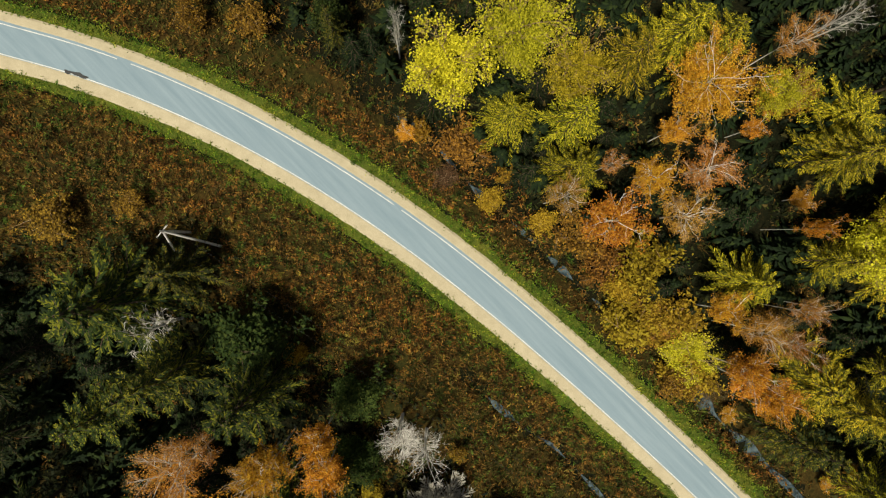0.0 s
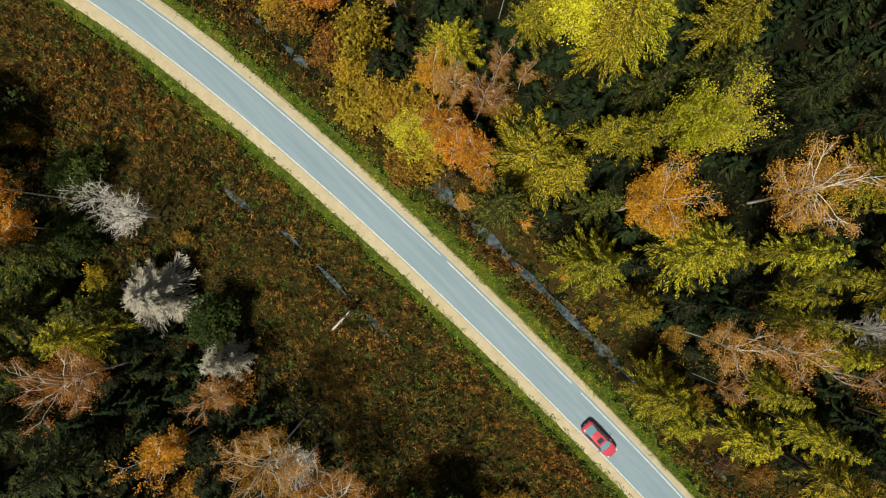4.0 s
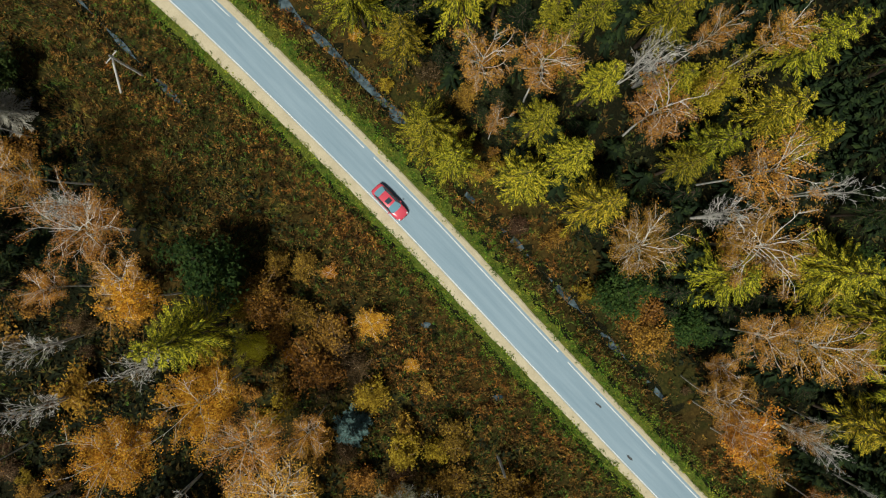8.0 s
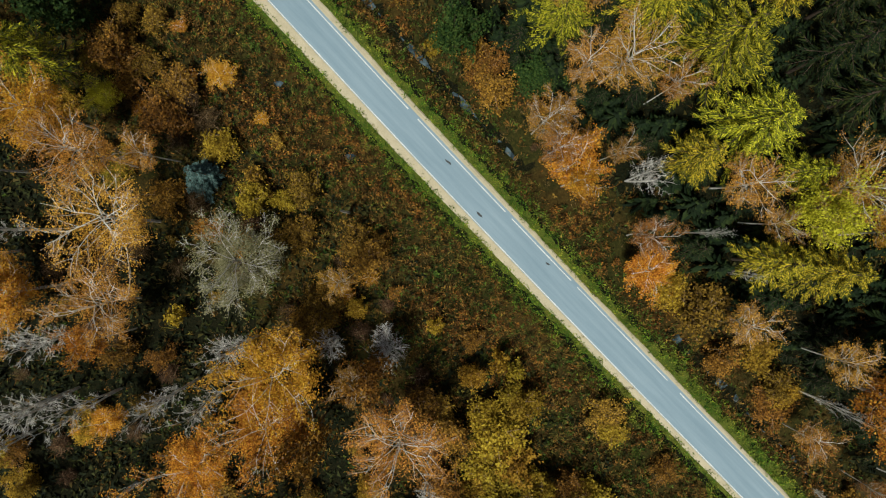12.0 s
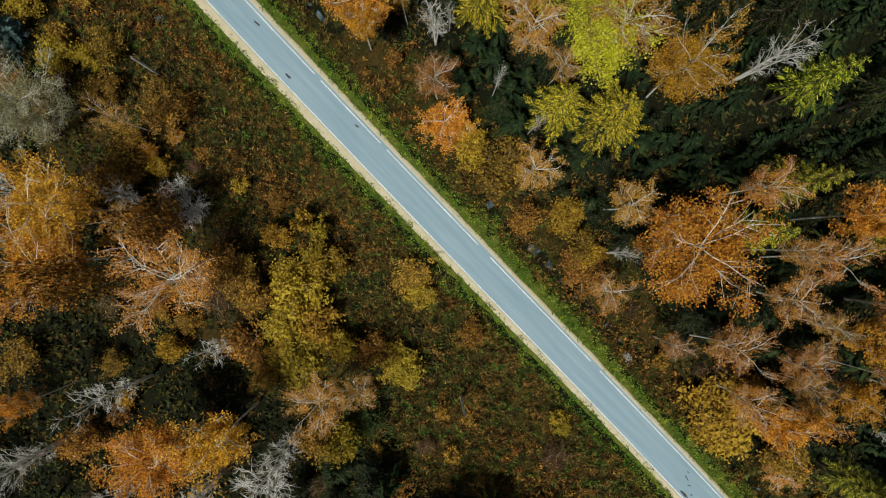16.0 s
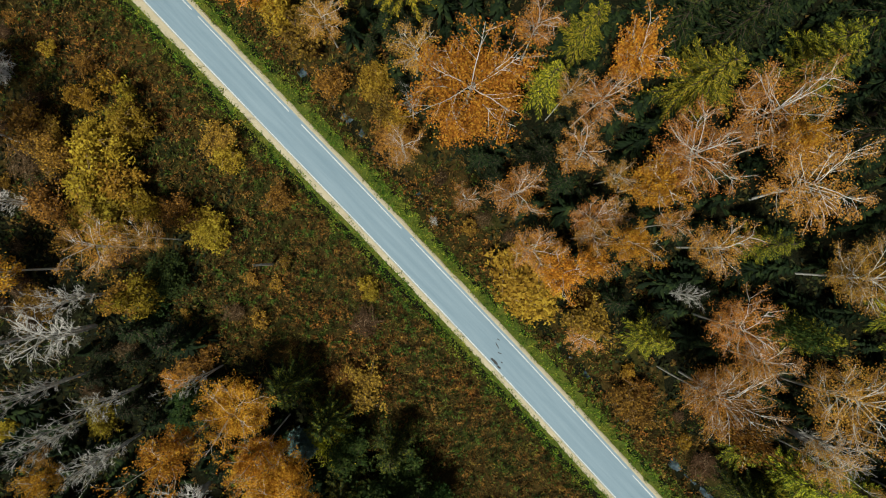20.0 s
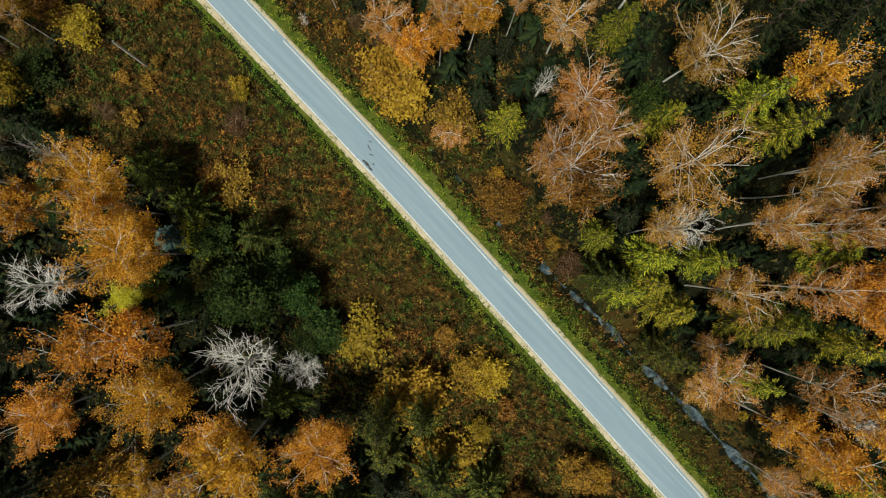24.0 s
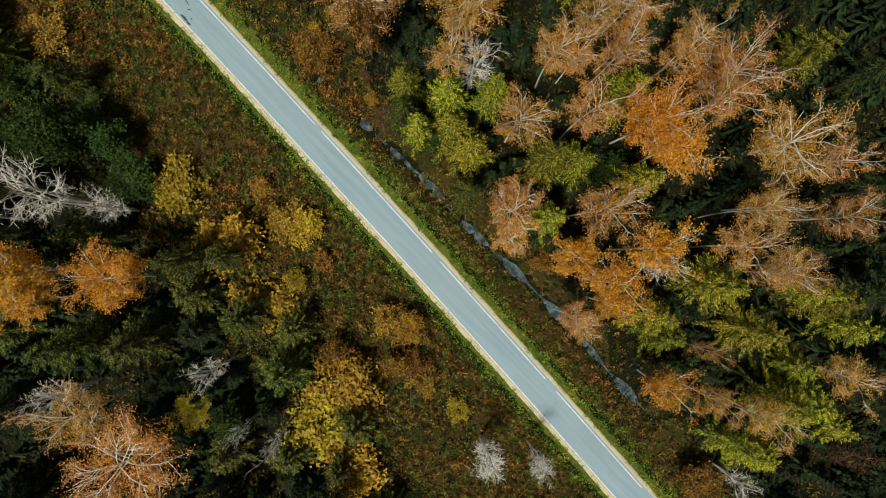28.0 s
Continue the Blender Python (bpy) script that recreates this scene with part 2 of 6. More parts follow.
M_HEATH = leaf("heath_plants", [(0.0, (0.045, 0.046, 0.013)), (0.5, (0.14, 0.115, 0.029)), (1.0, (0.36, 0.27, 0.072))], 0.0, 0.0, 0.2,
               patch=(0.3, [(0.32, (0.04, 0.12, 0.016)), (0.41, (0.12, 0.17, 0.025)), (0.47, (0.05, 0.052, 0.016)), (0.53, (0.34, 0.145, 0.032)), (0.59, (0.16, 0.128, 0.033)), (0.67, (0.30, 0.275, 0.045))], 0.16, 0.72), trend=0.008, clump=0.2)
# low shrubs: each clump takes its own tone out of the patch that it stands in
M_SHRUBLET = leaf("heath_shrublets", [(0.0, (0.05, 0.068, 0.016)), (0.5, (0.17, 0.14, 0.032)), (1.0, (0.44, 0.32, 0.072))], 0.0, 0.0, 0.2,
                  patch=(0.7, [(0.33, (0.04, 0.125, 0.018)), (0.40, (0.13, 0.24, 0.03)), (0.45, (0.085, 0.105, 0.024)), (0.50, (0.065, 0.055, 0.018)), (0.55, (0.41, 0.17, 0.036)), (0.60, (0.18, 0.12, 0.03)), (0.65, (0.44, 0.25, 0.048)), (0.72, (0.42, 0.38, 0.052))], 0.12, 0.82), trend=0.008, clump=0.2)
M_BRACKEN = leaf("bracken", [(0.0, (0.07, 0.045, 0.014)), (0.45, (0.24, 0.105, 0.024)), (0.8, (0.46, 0.19, 0.034)), (1.0, (0.58, 0.34, 0.06))], 0.0, 0.0, 0.2, clump=0.22)
M_VERGE_LEAF = leaf("verge_plants", [(0.0, (0.05, 0.13, 0.012)), (0.5, (0.14, 0.265, 0.022)), (1.0, (0.40, 0.47, 0.048))], 0.0, 0.0, 0.25,
                    patch=(0.25, [(0.35, (0.045, 0.155, 0.0158)), (0.50, (0.16, 0.27, 0.0238)), (0.66, (0.50, 0.44, 0.0595))], 0.25, 0.5), clump=0.5)
# near-black tones carry the shade that lies under the crowns
M_LITTER_SHADE = leaf("forest_floor_plants", [(0.0, (0.005, 0.010, 0.004)), (0.5, (0.016, 0.022, 0.007)), (0.85, (0.05, 0.056, 0.014)), (1.0, (0.13, 0.085, 0.022))], 0.0, 0.0, 0.1)
M_STRAW = leaf("dry_grass", [(0.0, (0.17, 0.11, 0.04)), (1.0, (0.36, 0.25, 0.11))], 0.0, 0.0, 0.2)
M_WOOD = surface("weathered_wood", [(0.35, (0.52, 0.51, 0.48)), (0.65, (0.78, 0.77, 0.74))], [(0.3, (0.44, 0.43, 0.40)), (0.7, (0.80, 0.79, 0.76))], 1.0, 12, 0.4, 0.85, coord="Object")
M_WIRE = paint("wire", (0.03, 0.03, 0.03), 0.7, 0.0)
M_RED = paint("red_car_paint", (0.66, 0.075, 0.115), 0.22, 0.1, 0.7, 0.2)
# the sky's reflection is put into the base colour as an even blue
M_GLASS_CAR, nt_, b_ = start_mat("sky_reflection_glass", 0.06, 0.0, 0.6)
b_.inputs["Base Color"].default_value = (0.17, 0.33, 0.42, 1)
M_GLASS_DARK, nt_, b_ = start_mat("dark_glass", 0.06, 0.0, 0.6)
b_.inputs["Base Color"].default_value = (0.03, 0.055, 0.075, 1)
M_BLACK = paint("black_trim", (0.02, 0.02, 0.022), 0.6)
M_TYRE = paint("tyre_rubber", (0.025, 0.025, 0.025), 0.9)
M_ALLOY = paint("alloy_rim", (0.5, 0.5, 0.52), 0.35, 0.8)
M_LAMP = paint("headlight_glass", (0.75, 0.76, 0.78), 0.15)
M_TAIL = paint("tail_light", (0.30, 0.01, 0.01), 0.2)
M_PLATE = paint("plate", (0.75, 0.75, 0.72), 0.5)


# ---- mesh helpers ----
def part(name, data, material, parent=None, label=""):
    """Links a bmesh or a (verts, faces) pair as one mesh object."""
    me = bpy.data.meshes.new(name)
    if isinstance(data, bmesh.types.BMesh):
        data.to_mesh(me)
        data.free()
    else:
        v, f = data
        fill(me, np.asarray(v, np.float32), f)
    me.polygons.foreach_set("use_smooth", np.zeros(len(me.polygons), bool))
    me.materials.append(material)
    ob = new(name, me)
    ob.parent = parent
    return tagged(ob, label)


def fill(me, v, f):
    f = [np.asarray(a, np.int32) for a in f]
    me.vertices.add(len(v))
    me.vertices.foreach_set("co", v.ravel())
    loops = np.concatenate([a.ravel() for a in f])
    sizes = np.concatenate([np.full(len(a), a.shape[1], np.int32) for a in f])
    me.loops.add(len(loops))
    me.loops.foreach_set("vertex_index", loops)
    me.polygons.add(len(sizes))
    me.polygons.foreach_set("loop_start", np.r_[0, np.cumsum(sizes)[:-1]].astype(np.int32))
    me.update(calc_edges=True)


def smooth(ob, on=True):
    ob.data.polygons.foreach_set("use_smooth", [on] * len(ob.data.polygons))
    return ob


class Bag:
    """Gathers quads and tapered tubes for one mesh."""

    def __init__(self):
        self.v, self.f, self.n = [], [], 0

    def add(self, v, f):
        self.v.append(v)
        self.f.append(np.asarray(f) + self.n)
        self.n += len(v)

    def tube(self, pts, radii, sides=4):
        pts = np.asarray(pts, float)
        k = len(pts)
        d = np.gradient(pts, axis=0)
        d /= np.linalg.norm(d, axis=1)[:, None] + 1e-9
        ref = np.array([0.31, 0.95, 0.05]) if abs(d[0, 2]) > 0.7 else np.array([0, 0, 1.0])
        a = np.cross(d, ref)
        a /= np.linalg.norm(a, axis=1)[:, None] + 1e-9
        b = np.cross(d, a)
        ang = np.arange(sides) * 2 * np.pi / sides
        ring = pts[:, None] + np.asarray(radii)[:, None, None] * (np.cos(ang)[None, :, None] * a[:, None] + np.sin(ang)[None, :, None] * b[:, None])
        i = np.arange(k - 1)[:, None] * sides
        j = np.arange(sides)[None]
        j2 = (j + 1) % sides
        q = np.stack([i + j, i + j2, i + sides + j2, i + sides + j], -1).reshape(-1, 4)
        self.add(ring.reshape(-1, 3), q)

    def strip(self, a, b, w):
        """A thin flat twig from a to b."""
        d = np.asarray(b) - a
        s = np.array([-d[1], d[0], 0.3 * d[2]])
        s *= w / (np.linalg.norm(s) + 1e-9)
        self.add(np.array([a - s, a + s, b + s * 0.4, b - s * 0.4]), [[0, 1, 2, 3]])

    def data(self):
        return np.concatenate(self.v), [np.concatenate(self.f)]


def leaves(rng, centres, size, flat=0.5, long=1.6):
    """One pointed leaf for each centre, turned at random; flat: how level they lie."""
    n = len(centres)
    nrm = rng.normal(size=(n, 3))
    nrm[:, 2] = np.abs(nrm[:, 2]) + flat * 2
    nrm /= np.linalg.norm(nrm, axis=1)[:, None]
    r = rng.normal(size=(n, 3))
    a = np.cross(nrm, r)
    a /= np.linalg.norm(a, axis=1)[:, None]
    b = np.cross(nrm, a)
    s = (size * rng.uniform(0.65, 1.35, n))[:, None]
    v = np.stack([centres - a * s * long / 2 - b * s * 0.4, centres - a * s * long * 0.3 + b * s * 0.6, centres + a * s * long / 2], 1).reshape(-1, 3)
    return v, np.arange(3 * n).reshape(-1, 3)


# ---- the road's line ----
LINE = [(-44.95, 21.52), (-37.23, 19.34), (-28.95, 16.30), (-21.18, 12.76), (-13.86, 8.77), (-6.91, 4.40), (-0.28, -0.28), (7.66, -6.49), (15.28, -13.01), (26.41, -23.08), (37.21, -33.50), (44.29, -40.57), (51.25, -47.74), (58.07, -55.07), (64.87, -62.41), (78.61, -76.95), (92.48, -91.37), (106.41, -105.73), (120.24, -120.18), (133.87, -134.83), (147.41, -149.58), (157.47, -160.73), (161.47, -165.21)]


def centre_line(step=0.5):
    p = np.array(LINE)
    a, b = p[0] - p[1], p[-1] - p[-2]
    p = np.vstack([p[0] + a / np.linalg.norm(a) * 60, p, p[-1] + b / np.linalg.norm(b) * 60])
    s = np.r_[0, np.cumsum(np.linalg.norm(np.diff(p, axis=0), axis=1))]
    m = np.gradient(p, s, axis=0)
    q = np.arange(0, s[-1], step)
    k = np.clip(np.searchsorted(s, q, side="right") - 1, 0, len(s) - 2)
    h = (s[k + 1] - s[k])[:, None]
    t = ((q - s[k]) / (s[k + 1] - s[k]))[:, None]
    return (2 * t**3 - 3 * t**2 + 1) * p[k] + (t**3 - 2 * t**2 + t) * h * m[k] + (3 * t**2 - 2 * t**3) * p[k + 1] + (t**3 - t**2) * h * m[k + 1]


ROAD = centre_line()
R_DIR = np.gradient(ROAD, axis=0)
R_DIR /= np.linalg.norm(R_DIR, axis=1)[:, None]
R_LEFT = np.stack([-R_DIR[:, 1], R_DIR[:, 0]], 1)  # towards the upper side, positive


def off_road(x, y):
    """Signed distance from the road's centre line, positive to the north-east, and the nearest index."""
    d = np.empty(len(x))
    k = np.empty(len(x), int)
    c = ROAD[::4]
    for i in range(0, len(x), 4000):
        q = (x[i:i + 4000, None] - c[None, :, 0]) ** 2 + (y[i:i + 4000, None] - c[None, :, 1]) ** 2
        k[i:i + 4000] = q.argmin(1) * 4
    rel = np.stack([x, y], 1) - ROAD[k]
    d = (rel * R_LEFT[k]).sum(1)
    return np.sign(d) * np.hypot(rel[:, 0], rel[:, 1]), k


STREAMS = [
    ([(-4.5, 14.5), (0.4, 11.3), (5, 6), (11.6, 0.1), (18, -6), (24, -11.5)], 0.35),
    ([(30.0, -17.0), (33, -20.3), (36, -23.3), (40.2, -27.2), (44, -30.9), (48.1, -35.1), (52.3, -39.4)], 0.8),
    ([(55, -43), (62, -50), (70, -58.5), (78, -67)], 0.35),
    ([(95.5, -86.5), (99.2, -90.4), (101.8, -92.9), (106.8, -98.6), (111.6, -103.0)], 0.5),
    ([(119, -111), (126, -118.5), (133, -126)], 0.4),
    ([(137.6, -130.4), (144.7, -136.8), (148.5, -141.1), (156.5, -148.5), (163.4, -155.4), (167.4, -160.1), (172, -165)], 0.6),
    ([(4.1, -14.5), (7.8, -18.3), (11.0, -20.9), (14.1, -22.8), (20, -29), (26, -35)], 0.32),
    ([(51.2, -58.0), (51.8, -58.6)], 0.5),
    ([(59.0, -65.9), (59.8, -66.7)], 0.5),
]


def resample(pts, step):
    p = np.array(pts, float)
    s = np.r_[0, np.cumsum(np.linalg.norm(np.diff(p, axis=0), axis=1))]
    q = np.linspace(0, s[-1], max(2, int(s[-1] / step)))
    return np.stack([np.interp(q, s, p[:, 0]), np.interp(q, s, p[:, 1])], 1)


def wave(x, y, f, seed):
    """A cheap smooth field between -1 and 1."""
    r = np.random.default_rng(seed)
    out = 0
    for k in range(5):
        a, ph = r.uniform(0, 6.28), r.uniform(0, 6.28)
        out = out + np.sin((x * np.cos(a) + y * np.sin(a)) * f * r.uniform(0.6, 1.6) + ph)
    return out / 3.0


def ground_height(x, y):
    d, _ = off_road(x, y)
    a = np.abs(d)
    z = np.interp(a, [0, 3.2, 4.5, 7.5, 11, 1e5], [-0.16, -0.16, -0.22, -0.55, -0.5, -0.5])
    rough = np.clip((a - 4.5) / 4, 0, 1)
    z = z + rough * (0.10 * wave(x, y, 0.9, 3) + 0.14 * wave(x, y, 0.25, 4))
    for pts, w in STREAMS:
        c = resample(pts, 1.0)
        near = (np.abs(x - c[:, 0].mean()) < 60) & (np.abs(y - c[:, 1].mean()) < 60)
        if near.any():
            q = np.sqrt(((x[near, None] - c[None, :, 0]) ** 2 + (y[near, None] - c[None, :, 1]) ** 2).min(1))
            z[near] = z[near] - 0.55 * np.exp(-((q / (w + 0.5)) ** 2))
    return z


# ---- ground, road, water ----
xs = np.r_[-3000, -1200, -500, -200, np.arange(-110, 232, 1.7), 330, 620, 1300, 3000]
ys = np.r_[-3000, -1300, -620, -340, np.arange(-238, 92, 1.7), 190, 500, 1200, 3000]
gx, gy = np.meshgrid(xs, ys)
gz = ground_height(gx.ravel(), gy.ravel())
nx, ny = len(xs), len(ys)
ii = (np.arange(ny - 1)[:, None] * nx + np.arange(nx - 1)[None]).ravel()
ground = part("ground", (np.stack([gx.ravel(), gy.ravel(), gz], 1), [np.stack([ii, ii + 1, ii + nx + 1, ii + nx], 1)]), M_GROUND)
smooth(tagged(ground, "brown autumn heath and forest floor with low plants, coloured dark as in shade", "ground", kind="structure"))


def narrowing(x, side):
    """By how much the shoulder and verge draw in towards the asphalt along the road."""
    return np.interp(x, [5, 63, 110, 145], [0, 0.45, 0.95, 1.0]) if side < 0 else np.interp(x, [5, 63, 110, 145], [0, 0.5, 0.7, 0.65])


def ribbon(name, bands, material, label, kind="structure", lo=0, hi=None, rag=0.0, seed=0, parent=None, pull=None):
    """A strip along the road through (offset, height) pairs; rag: how uneven its two edges are; pull: how far each row follows the narrowing."""
    hi = hi or len(ROAD)
    p, n = ROAD[lo:hi], R_LEFT[lo:hi]
    rows = []
    for j, (o, z) in enumerate(bands):
        edge = rag if abs(o) == max(abs(q[0]) for q in bands) else rag * 0.15
        oo = o + edge * (wave(p[:, 0], p[:, 1], 0.9, seed + (0 if j < len(bands) / 2 else 9)) * 0.5 + 0.5 * wave(p[:, 0], p[:, 1], 2.8, seed + j))
        if pull:
            oo = oo - np.sign(o) * pull[j] * narrowing(p[:, 0], o)
        rows.append(np.c_[p + n * np.reshape(oo, (-1, 1)), np.full(len(p), z)])
    v = np.stack(rows, 1).reshape(-1, 3)
    k, m = len(p), len(bands)
    i = (np.arange(k - 1)[:, None] * m + np.arange(m - 1)[None]).ravel()
    ob = part(name, (v, [np.stack([i, i + m, i + m + 1, i + 1], 1)]), material, parent)
    return tagged(ob, label, kind=kind) if parent is None else ob


HALF = 1.55
road = ribbon("road", [(-HALF - 0.11, -0.15), (-HALF - 0.10, 0.0), (-0.9, 0.025), (0, 0.035), (0.9, 0.025), (HALF + 0.31, 0.0), (HALF + 0.32, -0.15)], M_ASPHALT, "narrow grey-blue asphalt country road with worn edge lines", rag=0.04, seed=2)
tagged(road, category="road")
for side, seed, inner, outer in ((-1, 11, 1.62, 3.3), (1, 12, 1.8, 3.1)):
    b = [(side * outer, -0.19), (side * (inner * 0.3 + outer * 0.7), -0.04), (side * (inner + 0.2), 0.012), (side * inner, -0.004)]
    tagged(ribbon("pavement", b if side < 0 else b[::-1], M_SAND, "pale sandy gravel shoulder beside the asphalt", rag=0.14, seed=seed, pull=(1, 0.75, 0, 0)[::-side]), category="road shoulder")
    b = [(side * 5.9, -0.85), (side * 5.1, -0.42), (side * 4.0, -0.2), (side * 2.95, -0.1)]
    tagged(ribbon("verge", b if side < 0 else b[::-1], M_VERGE, "green mown grass verge along the gravel shoulder", rag=0.3, seed=seed + 5, pull=(1, 1, 1, 1)), category="verge")


# low turf of the heath, following the ground
for side in (-1, 1):
    sel = np.arange(40, len(ROAD) - 40, 3)
    p, n = ROAD[sel], R_LEFT[sel]
    reach = np.interp(p[:, 0], [-40, 0, 30, 42, 90, 100, 130, 170], [22, 18, 18, 27, 27, 20, 17, 17]) if side < 0 else np.interp(p[:, 0], [-40, 10, 60, 170], [11, 9, 12, 10])
    reach = reach + 2.0 * wave(p[:, 0], p[:, 1], 0.4, 51) + 1.0 * wave(p[:, 0], p[:, 1], 1.3, 52)
    inner = 4.4 - narrowing(p[:, 0], side)
    q = np.linspace(0, 1, 26)[None] ** 1.2
    o = inner[:, None] + (reach - inner)[:, None] * q
    xy = p[:, None] + n[:, None] * (side * o)[..., None]
    z = ground_height(xy[..., 0].ravel(), xy[..., 1].ravel()) + 0.07
    m = o.shape[1]
    i = (np.arange(len(sel) - 1)[:, None] * m + np.arange(m - 1)[None]).ravel()
    quad = np.stack([i, i + m, i + m + 1, i + 1], 1)
    turf = part("heath_turf", (np.c_[xy.reshape(-1, 2), z], [quad if side > 0 else quad[:, ::-1]]), M_TURF)
    smooth(tagged(turf, "rust-brown and olive heath turf beside the verge", "heath", kind="structure"))


line_rng = np.random.default_rng(5)
ribbon("road_line", [(-HALF - 0.052, 0.009), (-HALF + 0.052, 0.010)], M_LINE, "", rag=0.012, seed=30, parent=road)
k = 0
while k < len(ROAD) - 20:
    n_long = int(line_rng.integers(20, 90))
    ribbon("road_line", [(HALF - 0.052, 0.010), (HALF + 0.052, 0.009)], M_LINE, "", lo=k, hi=min(len(ROAD), k + n_long), rag=0.015, seed=40 + k, parent=road)
    k += n_long + int(line_rng.integers(1, 4))

for pts, w in STREAMS:
    c = resample(pts, 0.6)
    if len(c) < 3:
        a = np.arange(14) * 2 * np.pi / 14
        v = np.c_[c.mean(0)[0] + w * np.cos(a) * (1 + 0.3 * np.sin(3 * a)), c.mean(0)[1] + 0.7 * w * np.sin(a), np.full(14, -0.62)]
        ob = part("water", (v, [np.arange(14)[None]]), M_WATER)
        tagged(ob, "small dark puddle reflecting the sky in the heath", "puddle", kind="structure")
        continue
    g = np.gradient(c, axis=0)
    g /= np.linalg.norm(g, axis=1)[:, None]
    n = np.stack([-g[:, 1], g[:, 0]], 1)
    q = (w * np.clip(0.5 + 0.7 * wave(c[:, 0], c[:, 1], 1.1, 8), 0.12, 1.1) if w > 0.36 else w * np.clip(0.3 + 1.1 * wave(c[:, 0], c[:, 1], 1.3, 8), 0.02, 1.2))[:, None]
    v = np.stack([np.c_[c + n * q, np.full(len(c), -0.68)], np.c_[c - n * q, np.full(len(c), -0.68)]], 1).reshape(-1, 3)
    i = np.arange(len(c) - 1) * 2
    ob = part("water", (v, [np.stack([i + 1, i + 3, i + 2, i], 1)]), M_WATER)
    tagged(ob, "narrow ditch with shallow water reflecting the sky", "ditch water", kind="structure")


# ---- trees ----
def broad_frame(rng, high, wide, start, limbs, twigs, lift=(0.5, 1.0), trunk_r=0.14, limb_r=0.04):
    """Trunk, limbs and twigs of a broadleaved tree; returns their meshes and the twig ends."""
    trunk, fine, arms = Bag(), Bag(), []
    bend = rng.normal(0, 0.02, (2, 2)) * high
    z = np.linspace(0, 1, 9)
    line = np.stack([bend[0, 0] * np.sin(z * 2.5) + bend[1, 0] * z**2, bend[0, 1] * np.sin(z * 3) + bend[1, 1] * z**2, z * high * 0.95], 1)
    trunk.tube(line, trunk_r * (1 - z) ** 0.8 + 0.02, 6)
    ends = []
    az = rng.uniform(0, 6.28)
    for i in range(limbs):
        h = start + (0.93 - start) * (i + rng.uniform(0, 0.8)) / limbs
        az += 2.4 + rng.normal(0, 0.3)
        prof = math.sin(math.pi * min(1, (1.04 - h) / (1.04 - start) * 0.80 + 0.12)) ** 0.7
        length = wide * prof * rng.uniform(0.7, 1.12)
        up = length * rng.uniform(*lift) * (0.35 + h)
        base = np.array([np.interp(h, z, line[:, k]) for k in range(3)])
        t = np.linspace(0, 1, 5)[:, None]
        d = np.array([math.cos(az), math.sin(az), 0])
        side = np.array([-d[1], d[0], 0]) * rng.normal(0, 0.14) * length
        kink = rng.normal(0, 0.035, (5, 3)) * length * t
        limb = base + d * length * t + side * t**2 + np.array([0, 0, up]) * t ** 0.8 + kink
        wood = Bag()
        wood.tube(limb, np.linspace(limb_r, limb_r * 0.3, 5) * (0.85 + 0.3 * (1 - h)), 4)
        for j in range(5):
            s = rng.uniform(0.3, 1.0)
            b0 = np.array([np.interp(s, t[:, 0], limb[:, k]) for k in range(3)])
            a2 = az + rng.choice([-1, 1]) * rng.uniform(0.35, 1.1)
            l2 = length * rng.uniform(0.25, 0.5) + 0.25
            v2 = np.array([math.cos(a2), math.sin(a2), rng.uniform(0.05, 0.8)]) * l2
            mid = b0 + v2 * 0.5 + rng.normal(0, 0.06, 3)
            wood.tube([b0, mid, b0 + v2], [limb_r * 0.4, limb_r * 0.28, 0.006], 3)
            for m in range(twigs):
                q = rng.uniform(0.3, 1)
                b1 = b0 + v2 * q
                a3 = a2 + rng.normal(0, 0.7)
                v3 = np.array([math.cos(a3), math.sin(a3), rng.uniform(-0.2, 0.7)]) * rng.uniform(0.3, 0.75)
                fine.strip(b1, b1 + v3, 0.013)
                ends.append((b1, b1 + v3))
        arms.append(wood)
    return trunk, arms, fine, ends


def reach(root, names):
    """The height and crown radius that a model really has."""
    best = None
    for ob in root.children:
        if ob.name.split(".")[0] in names:
            v = np.empty(3 * len(ob.data.vertices), np.float32)
            ob.data.vertices.foreach_get("co", v)
            v = v.reshape(-1, 3)
            mid = v[:, :2].mean(0)
            best = (float(np.percentile(v[:, 2], 99)), float(np.percentile(np.hypot(*(v[:, :2] - mid).T), 95)))
    return best


